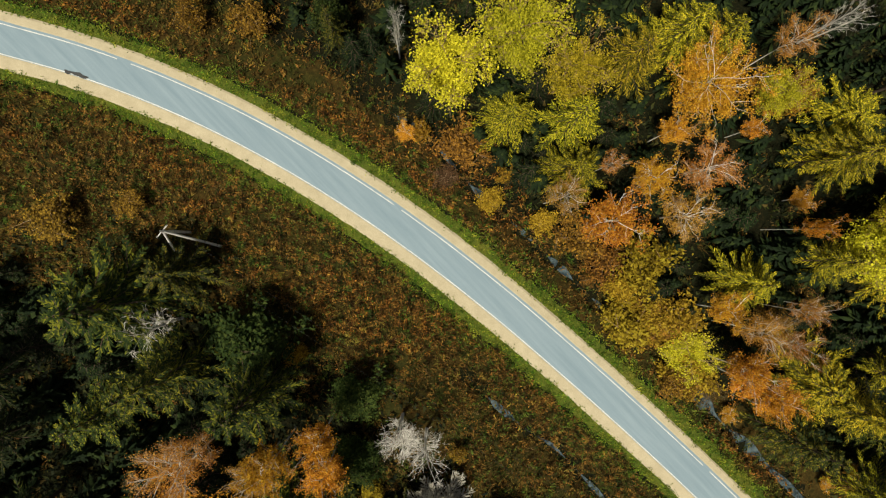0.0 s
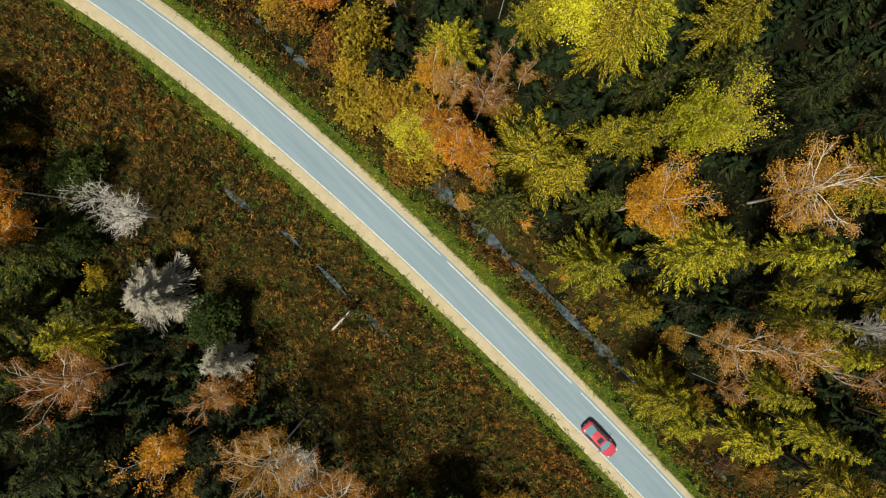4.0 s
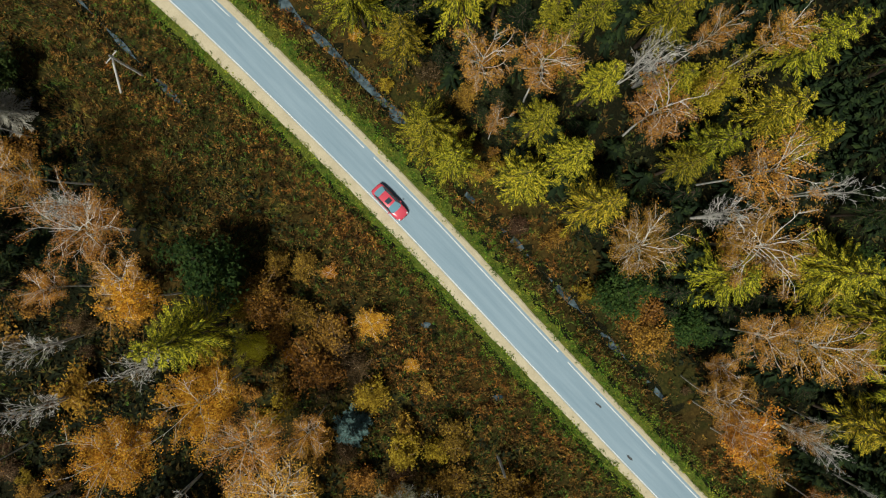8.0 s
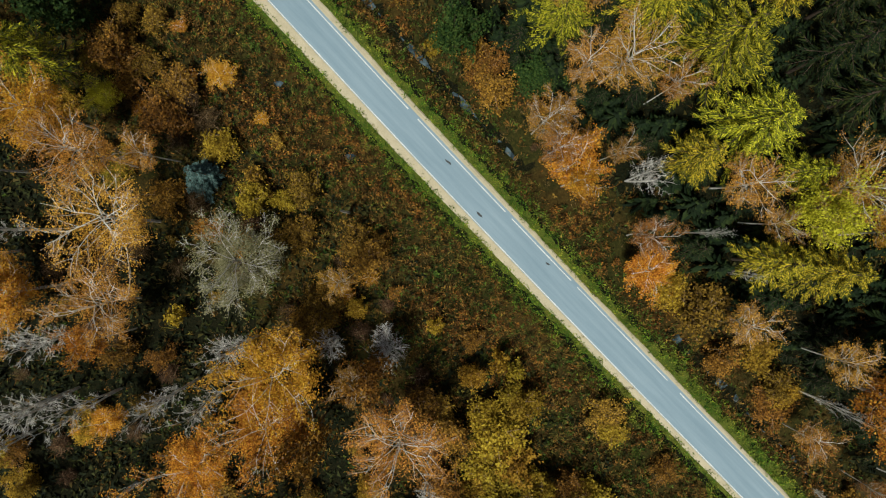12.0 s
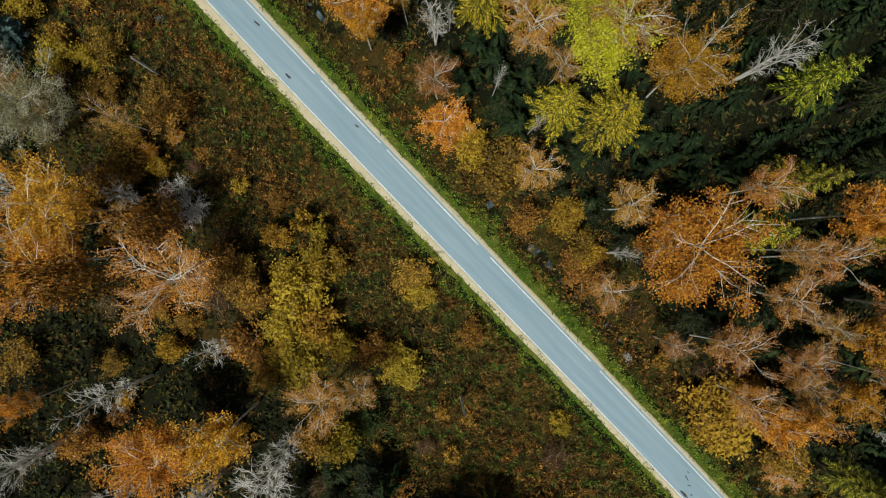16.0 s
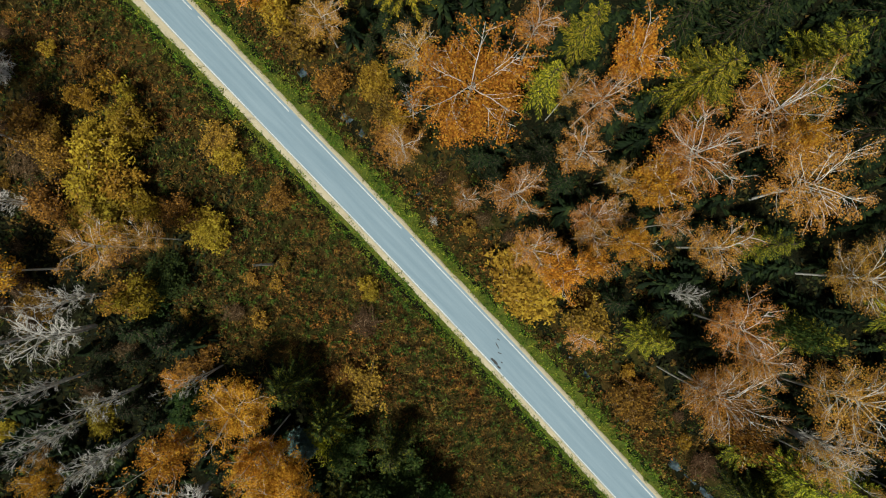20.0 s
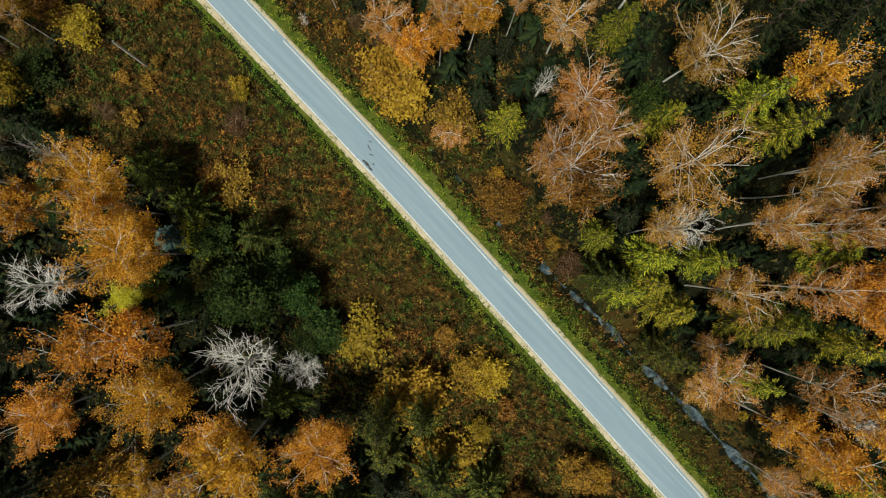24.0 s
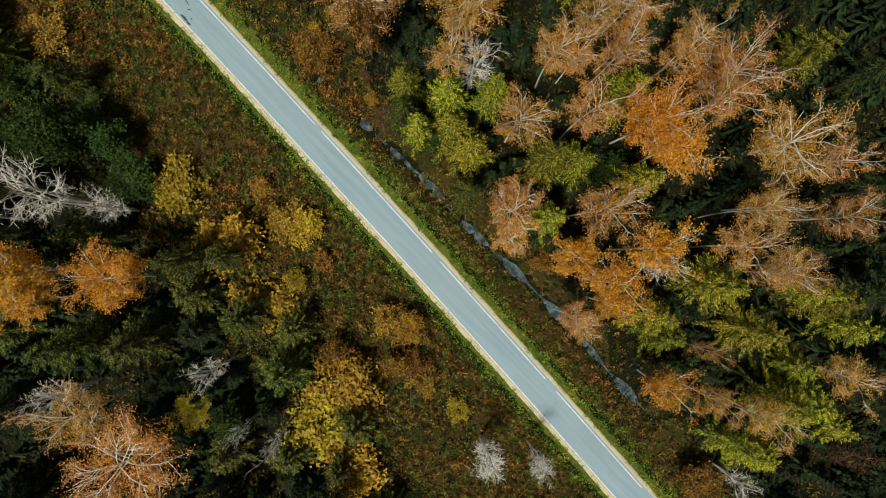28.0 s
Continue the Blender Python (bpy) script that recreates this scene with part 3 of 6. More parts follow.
def broad_tree(name, seed, label, category, leaf_mat, bark, high=12.0, wide=2.9, start=0.36, limbs=15, twigs=4, n_leaf=2600, size=0.17, spread=0.28, lift=(0.5, 1.0), trunk_r=0.14, wood_mat=None, dome=0.45, limb_r=0.04, hang=-0.12):
    rng = np.random.default_rng(seed)
    trunk, arms, fine, ends = broad_frame(rng, high, wide, start, limbs, twigs, lift, trunk_r, limb_r)
    root = new(name)
    smooth(part("trunk", trunk.data(), bark, root))
    for arm in arms[:6]:
        part("limb", arm.data(), bark, root)
    upper = Bag()
    for arm in arms[6:]:
        upper.add(*(arm.data()[0], arm.data()[1][0]))
    tagged(part("branchwood", upper.data(), bark, root), kind="stuff")
    tagged(part("brushwood", fine.data(), wood_mat or bark, root), kind="stuff")
    if n_leaf:
        e = np.array(ends)
        # part of the leaves keep to the twigs, some twigs more than others, so that the crown stays uneven
        n_twig = int(n_leaf * (1 - dome))
        weight = rng.uniform(0.15, 1, len(e)) ** 1.5
        k = rng.choice(len(e), n_twig, p=weight / weight.sum())
        q = rng.uniform(0.1, 1.1, (n_twig, 1))
        c = e[k, 0] * (1 - q) + e[k, 1] * q - np.array([0, 0, hang]) + rng.normal(0, spread, (n_twig, 3))
        # the rest hang in sprays about a lobed, rounded crown
        n_dome = n_leaf - n_twig
        sprays = int(30 * wide)
        a, up = rng.uniform(0, 6.28, sprays), rng.uniform(-0.35, 1, sprays)
        ph = rng.uniform(0, 6.28, 4)
        lobe = 0.84 + 0.13 * np.sin(3 * a + ph[0] + 2 * up) + 0.10 * np.sin(5 * a + ph[1] - 4 * up) + 0.08 * np.sin(9 * a + ph[2] + 6 * up)
        r = lobe * rng.uniform(0.3, 1, sprays) ** 0.45
        half = high * (1 - start) * 0.46
        lean = e[:, 1].mean(0)
        c2 = np.stack([lean[0] + np.cos(a) * np.sqrt(1 - up**2) * r * wide * 0.95, lean[1] + np.sin(a) * np.sqrt(1 - up**2) * r * wide * 0.95, high * (start + 1) * 0.5 + up * r * half], 1)
        k = rng.choice(sprays, n_dome, p=(lambda w: w / w.sum())(rng.uniform(0.3, 1, sprays)))
        fall = rng.normal(0, 1, (n_dome, 3)) * np.array([0.105, 0.105, 0.085]) * wide
        c = np.concatenate([c, c2[k] + fall])
        v, f = leaves(rng, c, size)
        tagged(part("crown", (v, [f]), leaf_mat, root), kind="stuff")
    tagged(root, label, category, "trees along the road")
    return root, *reach(root, ("crown",) if n_leaf else ("brushwood",))


def bare_tree(seed):
    """Two or three long slender stems out of one foot, with sparse upright boughs."""
    rng = np.random.default_rng(seed)
    root = new("bare_tree")
    upper, thin = Bag(), Bag()
    az = rng.uniform(0, 6.28)
    for k in range(3 if seed % 2 else 2):
        az += 2.2 + rng.normal(0, 0.3)
        lean = np.array([math.cos(az), math.sin(az), 0]) * rng.uniform(0.03, 0.11)
        high = 12.0 * (1 - 0.12 * k)
        trunk, arms, fine, _ = broad_frame(rng, high, 1.75, 0.36, 12, 3, (1.0, 2.0), 0.17, 0.038)
        tilt = lambda v: v + np.asarray(v)[:, 2:3] * lean
        v, f = trunk.data()
        smooth(part("trunk", (tilt(v), f), M_BARK_W, root))
        for n, arm in enumerate(arms):
            v, f = arm.data()
            if n < 3:
                part("limb", (tilt(v), f), M_BARK_W, root)
            else:
                upper.add(tilt(v), f[0])
        v, f = fine.data()
        thin.add(tilt(v), f[0])
    tagged(part("branchwood", upper.data(), M_BARK_W, root), kind="stuff")
    tagged(part("brushwood", thin.data(), M_BARK_G, root), kind="stuff")
    tagged(root, "leafless tree with several slender white stems", "bare tree", "trees along the road")
    return root, *reach(root, ("brushwood",))


def conifer(name, seed, label, needle, bark, high=14.0, wide=2.6, levels=12, per=7, bare=0.4, droop=0.32, kite=0.05, dense=12, side=0.4, full=0.75, group="trees along the road"):
    """A spruce: whorls of drooping boughs, each with side sprays; bare: how far up the trunk the live crown begins."""
    rng = np.random.default_rng(seed)
    root = new(name)
    trunk, boughs = Bag(), Bag()
    z = np.linspace(0, 1, 6)
    trunk.tube(np.stack([0.05 * np.sin(z * 4), 0.05 * np.cos(z * 3), z * high], 1), 0.17 * (1 - z) + 0.02, 6)
    smooth(part("trunk", trunk.data(), bark, root))
    cs, ds, ls, ws = [], [], [], []
    for i in range(levels):
        u = (i + rng.uniform(-0.2, 0.2)) / (levels - 1)
        h = bare + (0.985 - bare) * np.clip(u, 0, 1)
        length = wide * np.clip(1 - u, 0, 1) ** full * (0.9 + 0.1 * math.sin(i * 2.1))
        az0 = rng.uniform(0, 6.28)
        n = per if u < 0.75 else 5
        for j in range(n):
            az = az0 + j * 6.283 / n + rng.normal(0, 0.2)
            L = length * rng.uniform(0.68, 1.18) + 0.15
            d = np.array([math.cos(az), math.sin(az), 0])
            s = np.array([-d[1], d[0], 0])
            zb = h * high + rng.normal(0, 0.15)
            rise = 0.3 if u > 0.7 else 0.08
            t = np.linspace(0, 1, 4)
            axis = np.stack([d[0] * L * t, d[1] * L * t, zb + L * (rise * t - droop * t**2 + 0.12 * t**4)], 1)
            boughs.strip(axis[0], axis[2], 0.03)
            boughs.strip(axis[2], axis[3], 0.015)
            m = max(4, int(dense * (0.35 + 0.65 * L / wide)))
            for q in 0.08 + 0.92 * (np.arange(m) + rng.uniform(0, 0.6)) / m:
                p = np.array([d[0] * L * q, d[1] * L * q, zb + L * (rise * q - droop * q**2 + 0.12 * q**4)])
                l2 = (side * L * (1 - q) ** 0.7 + 0.2) * rng.uniform(0.7, 1.25)
                for sgn in (-1, 1):
                    v2 = d * rng.uniform(0.7, 1.2) + s * sgn * rng.uniform(0.45, 0.9) + np.array([0, 0, rng.uniform(-0.5, 0.1)])
                    v2 /= np.linalg.norm(v2)
                    # a spray is a main shoot and a shorter one beside it
                    for k in (0, 1):
                        v3 = v2 + rng.normal(0, 0.22, 3) * k
                        v3 /= np.linalg.norm(v3)
                        cs.append(p + v2 * l2 * 0.35 * k), ds.append(v3), ls.append(l2 * (1 - 0.35 * k)), ws.append(kite * rng.uniform(0.7, 1.3))
            cs.append(axis[2]), ds.append((axis[3] - axis[2]) / np.linalg.norm(axis[3] - axis[2])), ls.append(L * 0.42), ws.append(kite)
    # a leader at the very top
    for j in range(5):
        a = j * 1.257
        cs.append(np.array([0, 0, high * 0.975])), ds.append(np.array([0.45 * math.cos(a), 0.45 * math.sin(a), 0.8])), ls.append(0.5), ws.append(kite * 0.8)
    c, d, l, w = np.array(cs), np.array(ds), np.array(ls)[:, None], np.array(ws)[:, None]
    r = rng.normal(size=c.shape) * 0.4 + np.array([0, 0, 1.0])
    flank = np.cross(d, r)
    flank /= np.linalg.norm(flank, axis=1)[:, None]
    v = np.stack([c + d * l * 0.1 - flank * w, c + d * l * 0.25 + flank * w, c + d * l], 1)
    tagged(part("brushwood", boughs.data(), bark, root), kind="stuff")
    tagged(part("crown", (v.reshape(-1, 3), [np.arange(3 * len(c)).reshape(-1, 3)]), needle, root), kind="stuff")
    tagged(root, label, "spruce", group)
    return root, *reach(root, ("crown",))


def bush(name, seed, label, leaf_mat, bark, high=3.0, wide=1.6, n_leaf=1500, size=0.17, stems=9, category="bush", clump=14):
    rng = np.random.default_rng(seed)
    root = new(name)
    wood = Bag()
    heads = []
    for i in range(stems):
        a, r = rng.uniform(0, 6.28), wide * rng.uniform(0.15, 0.85)
        tip = np.array([math.cos(a) * r, math.sin(a) * r, high * (1 - 0.45 * (r / wide) ** 2) * rng.uniform(0.75, 1)])
        t = np.linspace(0, 1, 4)[:, None]
        line = tip * t * np.array([1, 1, 0]) * t**0.3 + np.array([0, 0, 1]) * tip[2] * t ** 0.8
        wood.tube(line, [0.035, 0.025, 0.016, 0.007], 4)
        heads.append(line[3])
        for j in range(5):
            q = line[rng.integers(1, 4)]
            e = q + rng.normal(0, 0.28, 3) * wide * np.array([1, 1, 0.7])
            wood.strip(q, e, 0.014)
            heads.append(e)
    tagged(part("brushwood", wood.data(), bark, root), kind="stuff")
    if n_leaf:
        heads = np.array(heads)
        extra = rng.normal(0, 1, (clump, 3))
        extra /= np.linalg.norm(extra, axis=1)[:, None]
        extra = extra * np.array([wide * 0.8, wide * 0.8, high * 0.3]) * rng.uniform(0.6, 1.05, (clump, 1)) + np.array([0, 0, high * 0.62])
        heads = np.concatenate([heads, extra])
        k = rng.integers(0, len(heads), n_leaf)
        c = heads[k] + rng.normal(0, 0.125, (n_leaf, 3)) * wide
        c[:, 2] = np.abs(c[:, 2])
        v, f = leaves(rng, c, size)
        tagged(part("foliage", (v, [f]), leaf_mat, root), kind="stuff")
    tagged(root, label, category, "bushes on the heath")
    return root, *reach(root, ("foliage",))


KINDS = {
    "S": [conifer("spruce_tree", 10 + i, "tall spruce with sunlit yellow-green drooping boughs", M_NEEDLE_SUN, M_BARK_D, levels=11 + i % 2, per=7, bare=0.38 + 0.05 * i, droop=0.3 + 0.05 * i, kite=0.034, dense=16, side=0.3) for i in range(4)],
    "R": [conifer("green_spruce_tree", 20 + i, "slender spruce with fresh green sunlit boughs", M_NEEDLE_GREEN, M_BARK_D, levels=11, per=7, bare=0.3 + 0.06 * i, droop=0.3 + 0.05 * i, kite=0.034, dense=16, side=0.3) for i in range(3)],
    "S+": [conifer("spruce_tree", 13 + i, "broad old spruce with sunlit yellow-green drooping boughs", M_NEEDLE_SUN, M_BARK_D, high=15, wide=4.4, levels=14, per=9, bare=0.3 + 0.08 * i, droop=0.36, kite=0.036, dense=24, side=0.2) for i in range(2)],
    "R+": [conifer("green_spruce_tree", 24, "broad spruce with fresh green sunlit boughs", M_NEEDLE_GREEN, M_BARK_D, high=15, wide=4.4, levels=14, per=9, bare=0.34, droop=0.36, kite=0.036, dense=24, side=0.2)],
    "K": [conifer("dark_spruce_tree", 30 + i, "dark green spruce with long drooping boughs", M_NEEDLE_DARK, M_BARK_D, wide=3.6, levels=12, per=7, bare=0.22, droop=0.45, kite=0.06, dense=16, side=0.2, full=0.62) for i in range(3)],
    "Q": [conifer("young_spruce_tree", 36 + i, "young spruce, its dark green needles darkened for the forest's shade", M_NEEDLE_SHADE, M_BARK_D, high=7, wide=2.2, levels=8, per=7, bare=0.08, droop=0.25, kite=0.065, dense=7) for i in range(3)],
    "F": [conifer("forest_spruce_tree", 46 + i, "tall spruce deep in the forest, needles darkened for its shade", M_NEEDLE_FAR, M_BARK_D, wide=3.1, levels=9, per=8, bare=0.35, droop=0.35, kite=0.06, dense=9, side=0.32) for i in range(3)],
    "U": [conifer("blue_spruce_tree", 40, "young blue-grey spruce standing on the heath", M_NEEDLE_BLUE, M_BARK_D, high=5, wide=1.6, levels=10, bare=0.08, droop=0.2, kite=0.055)],
    "D": [conifer("dead_spruce_tree", 44, "dead spruce with bleached grey-white boughs", M_DEAD, M_BARK_G, high=9, wide=2.4, levels=13, per=8, bare=0.2, droop=0.2, kite=0.04, dense=12)],
    "B": [broad_tree("birch_tree", 50 + i, "birch with a full crown of orange autumn leaves", "birch", M_LEAF_ORANGE, M_BARK_W, wide=2.4, start=0.5, limbs=12, n_leaf=6000, size=0.115, spread=0.2, dome=0.62, trunk_r=0.11, wood_mat=M_BARK_T) for i in range(4)],
    "B+": [broad_tree("birch_tree", 150 + i, "large birch with a full crown of orange autumn leaves", "birch", M_LEAF_ORANGE, M_BARK_W, high=14, wide=4.2, start=0.48, limbs=20, twigs=6, n_leaf=15000, size=0.115, spread=0.24, dome=0.62, trunk_r=0.14, wood_mat=M_BARK_T) for i in range(3)],
    "T": [broad_tree("thin_birch_tree", 60 + i, "birch with pale trunk and thinning tan leaves", "birch", M_LEAF_TAN, M_BARK_W, wide=2.5, start=0.54, limbs=15, n_leaf=4800, size=0.085, spread=0.2, twigs=9, dome=0.3, trunk_r=0.1, limb_r=0.044, hang=0.15, wood_mat=M_BARK_T) for i in range(4)],
    "T+": [broad_tree("thin_birch_tree", 160 + i, "tall birch with pale branches and thinning tan leaves", "birch", M_LEAF_TAN, M_BARK_W, high=14, wide=3.9, start=0.52, limbs=22, n_leaf=9200, size=0.09, spread=0.24, twigs=9, dome=0.3, trunk_r=0.13, limb_r=0.05, hang=0.18, wood_mat=M_BARK_T) for i in range(4)],
    "W": [bare_tree(70 + i) for i in range(4)],
    "L": [broad_tree("lime_green_tree", 80 + i, "broadleaved tree with yellow-green leaves", "tree", M_LEAF_LIME, M_BARK_T, high=11, wide=3.4, limbs=18, n_leaf=9500, size=0.135, spread=0.26, dome=0.7, start=0.3, twigs=5) for i in range(3)],
    "V": [broad_tree("pale_willow_tree", 85, "willow with pale grey-green feathery crown", "willow", M_LEAF_PALE, M_BARK_G, wide=3.6, limbs=20, n_leaf=13000, size=0.085, spread=0.22, start=0.12, twigs=9, lift=(0.8, 1.4))],
    "G": [bush("green_pine", 90 + i, "young dark green pine on the heath", M_LEAF_GREEN, M_BARK_D, 6.0, 2.6, 3600, 0.17, 12, "young pine", 30) for i in range(3)],
    "Y": [bush("yellow_bush", 100 + i, "bush with yellow autumn leaves on the heath", M_LEAF_YELLOW, M_BARK_T, 3.5, 1.7, 2100, 0.12) for i in range(4)],
    "O": [bush("rust_bush", 110 + i, "bush with rusty orange leaves on the heath", M_LEAF_RUST, M_BARK_T, 3.5, 1.7, 2000, 0.115) for i in range(4)],
    "Y-": [bush("yellow_bush", 200 + i, "small bush with yellow autumn leaves on the heath", M_LEAF_YELLOW, M_BARK_T, 1.8, 0.9, 620, 0.12, 6, "bush", 8) for i in range(3)],
    "O-": [bush("rust_bush", 210 + i, "small bush with rusty orange leaves on the heath", M_LEAF_RUST, M_BARK_T, 1.8, 0.9, 600, 0.115, 6, "bush", 8) for i in range(3)],
    "N": [bush("brown_shrub", 120 + i, "low brown shrub with withered leaves", M_LEAF_BROWN, M_BARK_T, 2.5, 1.6, 1500, 0.09) for i in range(2)],
}
used = {}
grow_rng = np.random.default_rng(77)
placed = []


def grow(kind, x, y, high, wide):
    """Sets a plant of that kind on the ground, with its height and crown radius in metres."""
    if kind + "+" in KINDS and wide > 3.15:
        kind += "+"
    if kind + "-" in KINDS and wide < 1.25:
        kind += "-"
    n = used.get(kind, 0)
    used[kind] = n + 1
    root, h0, w0 = KINDS[kind][n % len(KINDS[kind])]
    z = float(ground_height(np.array([float(x)]), np.array([float(y)]))[0]) - 0.05
    k = wide / w0
    m = Matrix.Translation((x, y, z)) @ Matrix.Rotation(grow_rng.uniform(0, 6.28), 4, "Z") @ Matrix.Diagonal((k, k * grow_rng.uniform(0.92, 1.08), high / h0, 1))
    placed.append((x, y, high, wide, kind))
    if n < len(KINDS[kind]):
        root.matrix_basis = m
        return root
    return copy_plain(root, m)


def copy_plain(root, m):
    keep = root.matrix_basis.copy()
    root.matrix_basis = Matrix()
    ob = copy_thing(root, m)
    root.matrix_basis = keep
    return ob


# --- stand 1 along the road ---
grow("G", -9.8, 23.0, 7.0, 2.0)
grow("K", -9.3, 21.2, 11.2, 1.6)
grow("O", -38.6, 2.2, 5.0, 2.8)
grow("O", -31.3, 3.9, 3.1, 1.7)
grow("O", -24.1, 23.6, 5.0, 1.9)
grow("O", -18.4, 22.7, 5.0, 2.4)

# --- stand 2 along the road ---
grow("B", -23.1, -28.3, 13.5, 4.8)
grow("B", -14.3, -20.3, 16.2, 2.2)
grow("G", -17.9, -9.7, 9.1, 4.0)
grow("G", -8.4, -16.2, 4.0, 2.0)
grow("K", -31.5, -16.7, 14.0, 3.5)
grow("K", -30.3, -6.1, 15.9, 6.1)
grow("K", -25.1, -3.2, 11.2, 3.7)
grow("K", -24.6, -12.7, 19.0, 4.0)
grow("K", -16.6, -14.7, 18.5, 4.5)
grow("L", 1.8, 16.5, 14.3, 3.9)
grow("L", 8.6, 19.4, 14.6, 3.9)
grow("L", 13.8, 16.2, 15.8, 3.1)
grow("N", 2.2, 7.0, 2.0, 1.5)
grow("O", 3.9, 10.4, 4.0, 2.8)
grow("S", 8.5, 12.7, 8.9, 3.2)
grow("S", 14.0, 11.5, 14.9, 3.0)
grow("S", 14.4, 7.0, 11.7, 3.3)
grow("S", 20.1, 17.8, 13.0, 3.0)
grow("S", 24.7, 20.2, 14.0, 3.7)
grow("T", -23.6, -20.9, 13.5, 2.8)
grow("T", -20.6, -19.2, 18.2, 2.5)
grow("T", -16.0, -21.9, 13.5, 2.3)
grow("W", -26.4, -8.3, 11.4, 2.1)
grow("W", -2.8, 19.8, 15.0, 1.0)
grow("Y", -17.8, -25.0, 3.7, 2.5)
grow("Y", -13.7, -12.1, 3.7, 1.4)

# --- stand 3 along the road ---
grow("B", -9.9, -18.5, 15.3, 2.0)
grow("B", -9.7, -21.9, 13.5, 2.0)
grow("B", 18.5, 2.3, 9.3, 3.0)
grow("B", 23.0, 6.4, 8.8, 2.2)
grow("B", 24.5, 10.9, 9.2, 1.6)
grow("B", 27.8, 15.1, 13.0, 3.8)
grow("B", 30.0, -7.1, 9.9, 1.9)
grow("B", 33.1, 11.4, 7.7, 1.1)
grow("B", 37.2, 1.2, 13.5, 1.0)
grow("B", 39.7, 4.4, 4.6, 1.3)
grow("D", 1.4, -28.8, 9.4, 3.8)
grow("G", -7.9, -22.8, 5.0, 2.3)
grow("G", -6.9, -16.5, 6.0, 2.4)
grow("G", -6.4, -23.1, 7.0, 1.8)
grow("G", 7.2, -31.2, 7.1, 2.8)
grow("K", -13.3, -25.1, 13.0, 3.8)
grow("K", -12.9, -35.3, 12.1, 3.8)
grow("K", -11.3, -31.1, 13.0, 4.0)
grow("K", -9.3, -24.0, 14.8, 2.7)
grow("K", -2.4, -29.8, 14.8, 2.8)
grow("L", 28.0, -12.6, 4.2, 2.9)
grow("L", 36.0, 15.0, 8.6, 2.4)
grow("O", 3.3, -22.8, 3.1, 1.0)
grow("O", 15.9, 0.4, 6.0, 2.6)
grow("O", 18.7, -2.3, 4.0, 2.5)
grow("O", 24.6, -9.2, 3.1, 2.7)
grow("S", -4.1, -32.3, 14.4, 3.4)
grow("S", 28.0, 19.1, 13.8, 3.9)
grow("S", 32.0, -4.2, 11.8, 3.3)
grow("S", 39.7, -2.0, 13.8, 2.6)
grow("S", 41.7, 8.4, 14.0, 3.7)
grow("S", 44.1, 12.8, 6.5, 4.5)
grow("T", -3.0, -36.3, 14.9, 3.4)
grow("T", 12.9, 4.1, 13.5, 1.8)
grow("T", 18.2, 7.5, 9.2, 1.2)
grow("T", 25.9, 2.5, 9.3, 2.7)
grow("T", 28.6, 7.5, 9.0, 3.0)
grow("T", 31.8, -8.9, 13.5, 1.9)
grow("T", 34.8, 18.8, 13.0, 1.9)
grow("W", -2.6, -18.9, 11.4, 2.0)
grow("W", -2.3, -21.1, 5.0, 2.0)
grow("W", 0.0, -20.6, 11.4, 2.2)
grow("W", 41.3, 21.9, 11.0, 1.6)
grow("Y", -5.9, -27.2, 3.7, 1.4)
grow("Y", 12.6, 1.9, 2.5, 1.5)
grow("Y", 21.0, -4.9, 3.7, 1.8)
grow("Y", 21.7, -9.1, 4.0, 2.9)
grow("Y", 22.6, -2.4, 8.6, 3.0)
grow("Y", 24.1, -7.9, 4.0, 2.3)
grow("Y", 26.6, -8.9, 3.7, 2.9)
grow("Y", 39.0, 15.8, 3.7, 3.0)

# --- stand 4 along the road ---
grow("B", 2.4, -57.2, 8.0, 2.2)
grow("B", 4.7, -43.3, 13.5, 2.4)
grow("B", 30.3, -12.4, 13.5, 1.8)
grow("B", 32.4, -14.1, 9.8, 2.4)
grow("B", 34.0, -15.4, 13.5, 1.7)
grow("B", 34.8, -17.3, 8.4, 1.4)
grow("B", 50.1, -20.1, 17.1, 3.2)
grow("D", 8.2, -35.6, 9.3, 2.2)
grow("K", 36.7, -19.9, 14.8, 3.4)
grow("K", 39.1, -12.6, 7.1, 2.2)
grow("K", 45.9, -20.0, 14.8, 2.0)
grow("K", 50.5, -8.9, 14.8, 2.4)
grow("K", 58.3, -7.1, 14.4, 3.4)
grow("K", 61.7, 2.1, 14.0, 3.0)
grow("L", 43.3, -1.0, 16.2, 3.5)
grow("L", 47.0, 2.2, 14.6, 2.9)
grow("L", 53.7, -13.1, 19.7, 2.9)
grow("L", 57.4, -12.3, 14.0, 3.0)
grow("O", 3.8, -49.9, 3.1, 2.4)
grow("O", 5.2, -56.7, 4.6, 3.6)
grow("O", 9.2, -39.4, 3.1, 2.0)
grow("O", 9.7, -54.9, 3.1, 2.5)
grow("O", 20.2, -55.0, 4.9, 3.5)
grow("O", 26.9, -15.8, 4.0, 1.8)
grow("O", 37.6, -9.1, 3.1, 2.3)
grow("S", 39.9, -14.9, 9.4, 4.8)
grow("S", 42.4, -16.8, 14.1, 2.6)
grow("S", 45.1, -25.8, 15.7, 3.5)
grow("S", 46.2, -13.4, 15.4, 1.9)
grow("S", 47.2, -4.0, 17.3, 3.5)
grow("S", 49.2, -13.9, 18.0, 2.3)
grow("S", 49.8, -2.1, 14.9, 4.4)
grow("S", 50.9, 1.9, 14.9, 3.4)
grow("S", 58.9, -2.5, 14.9, 3.7)
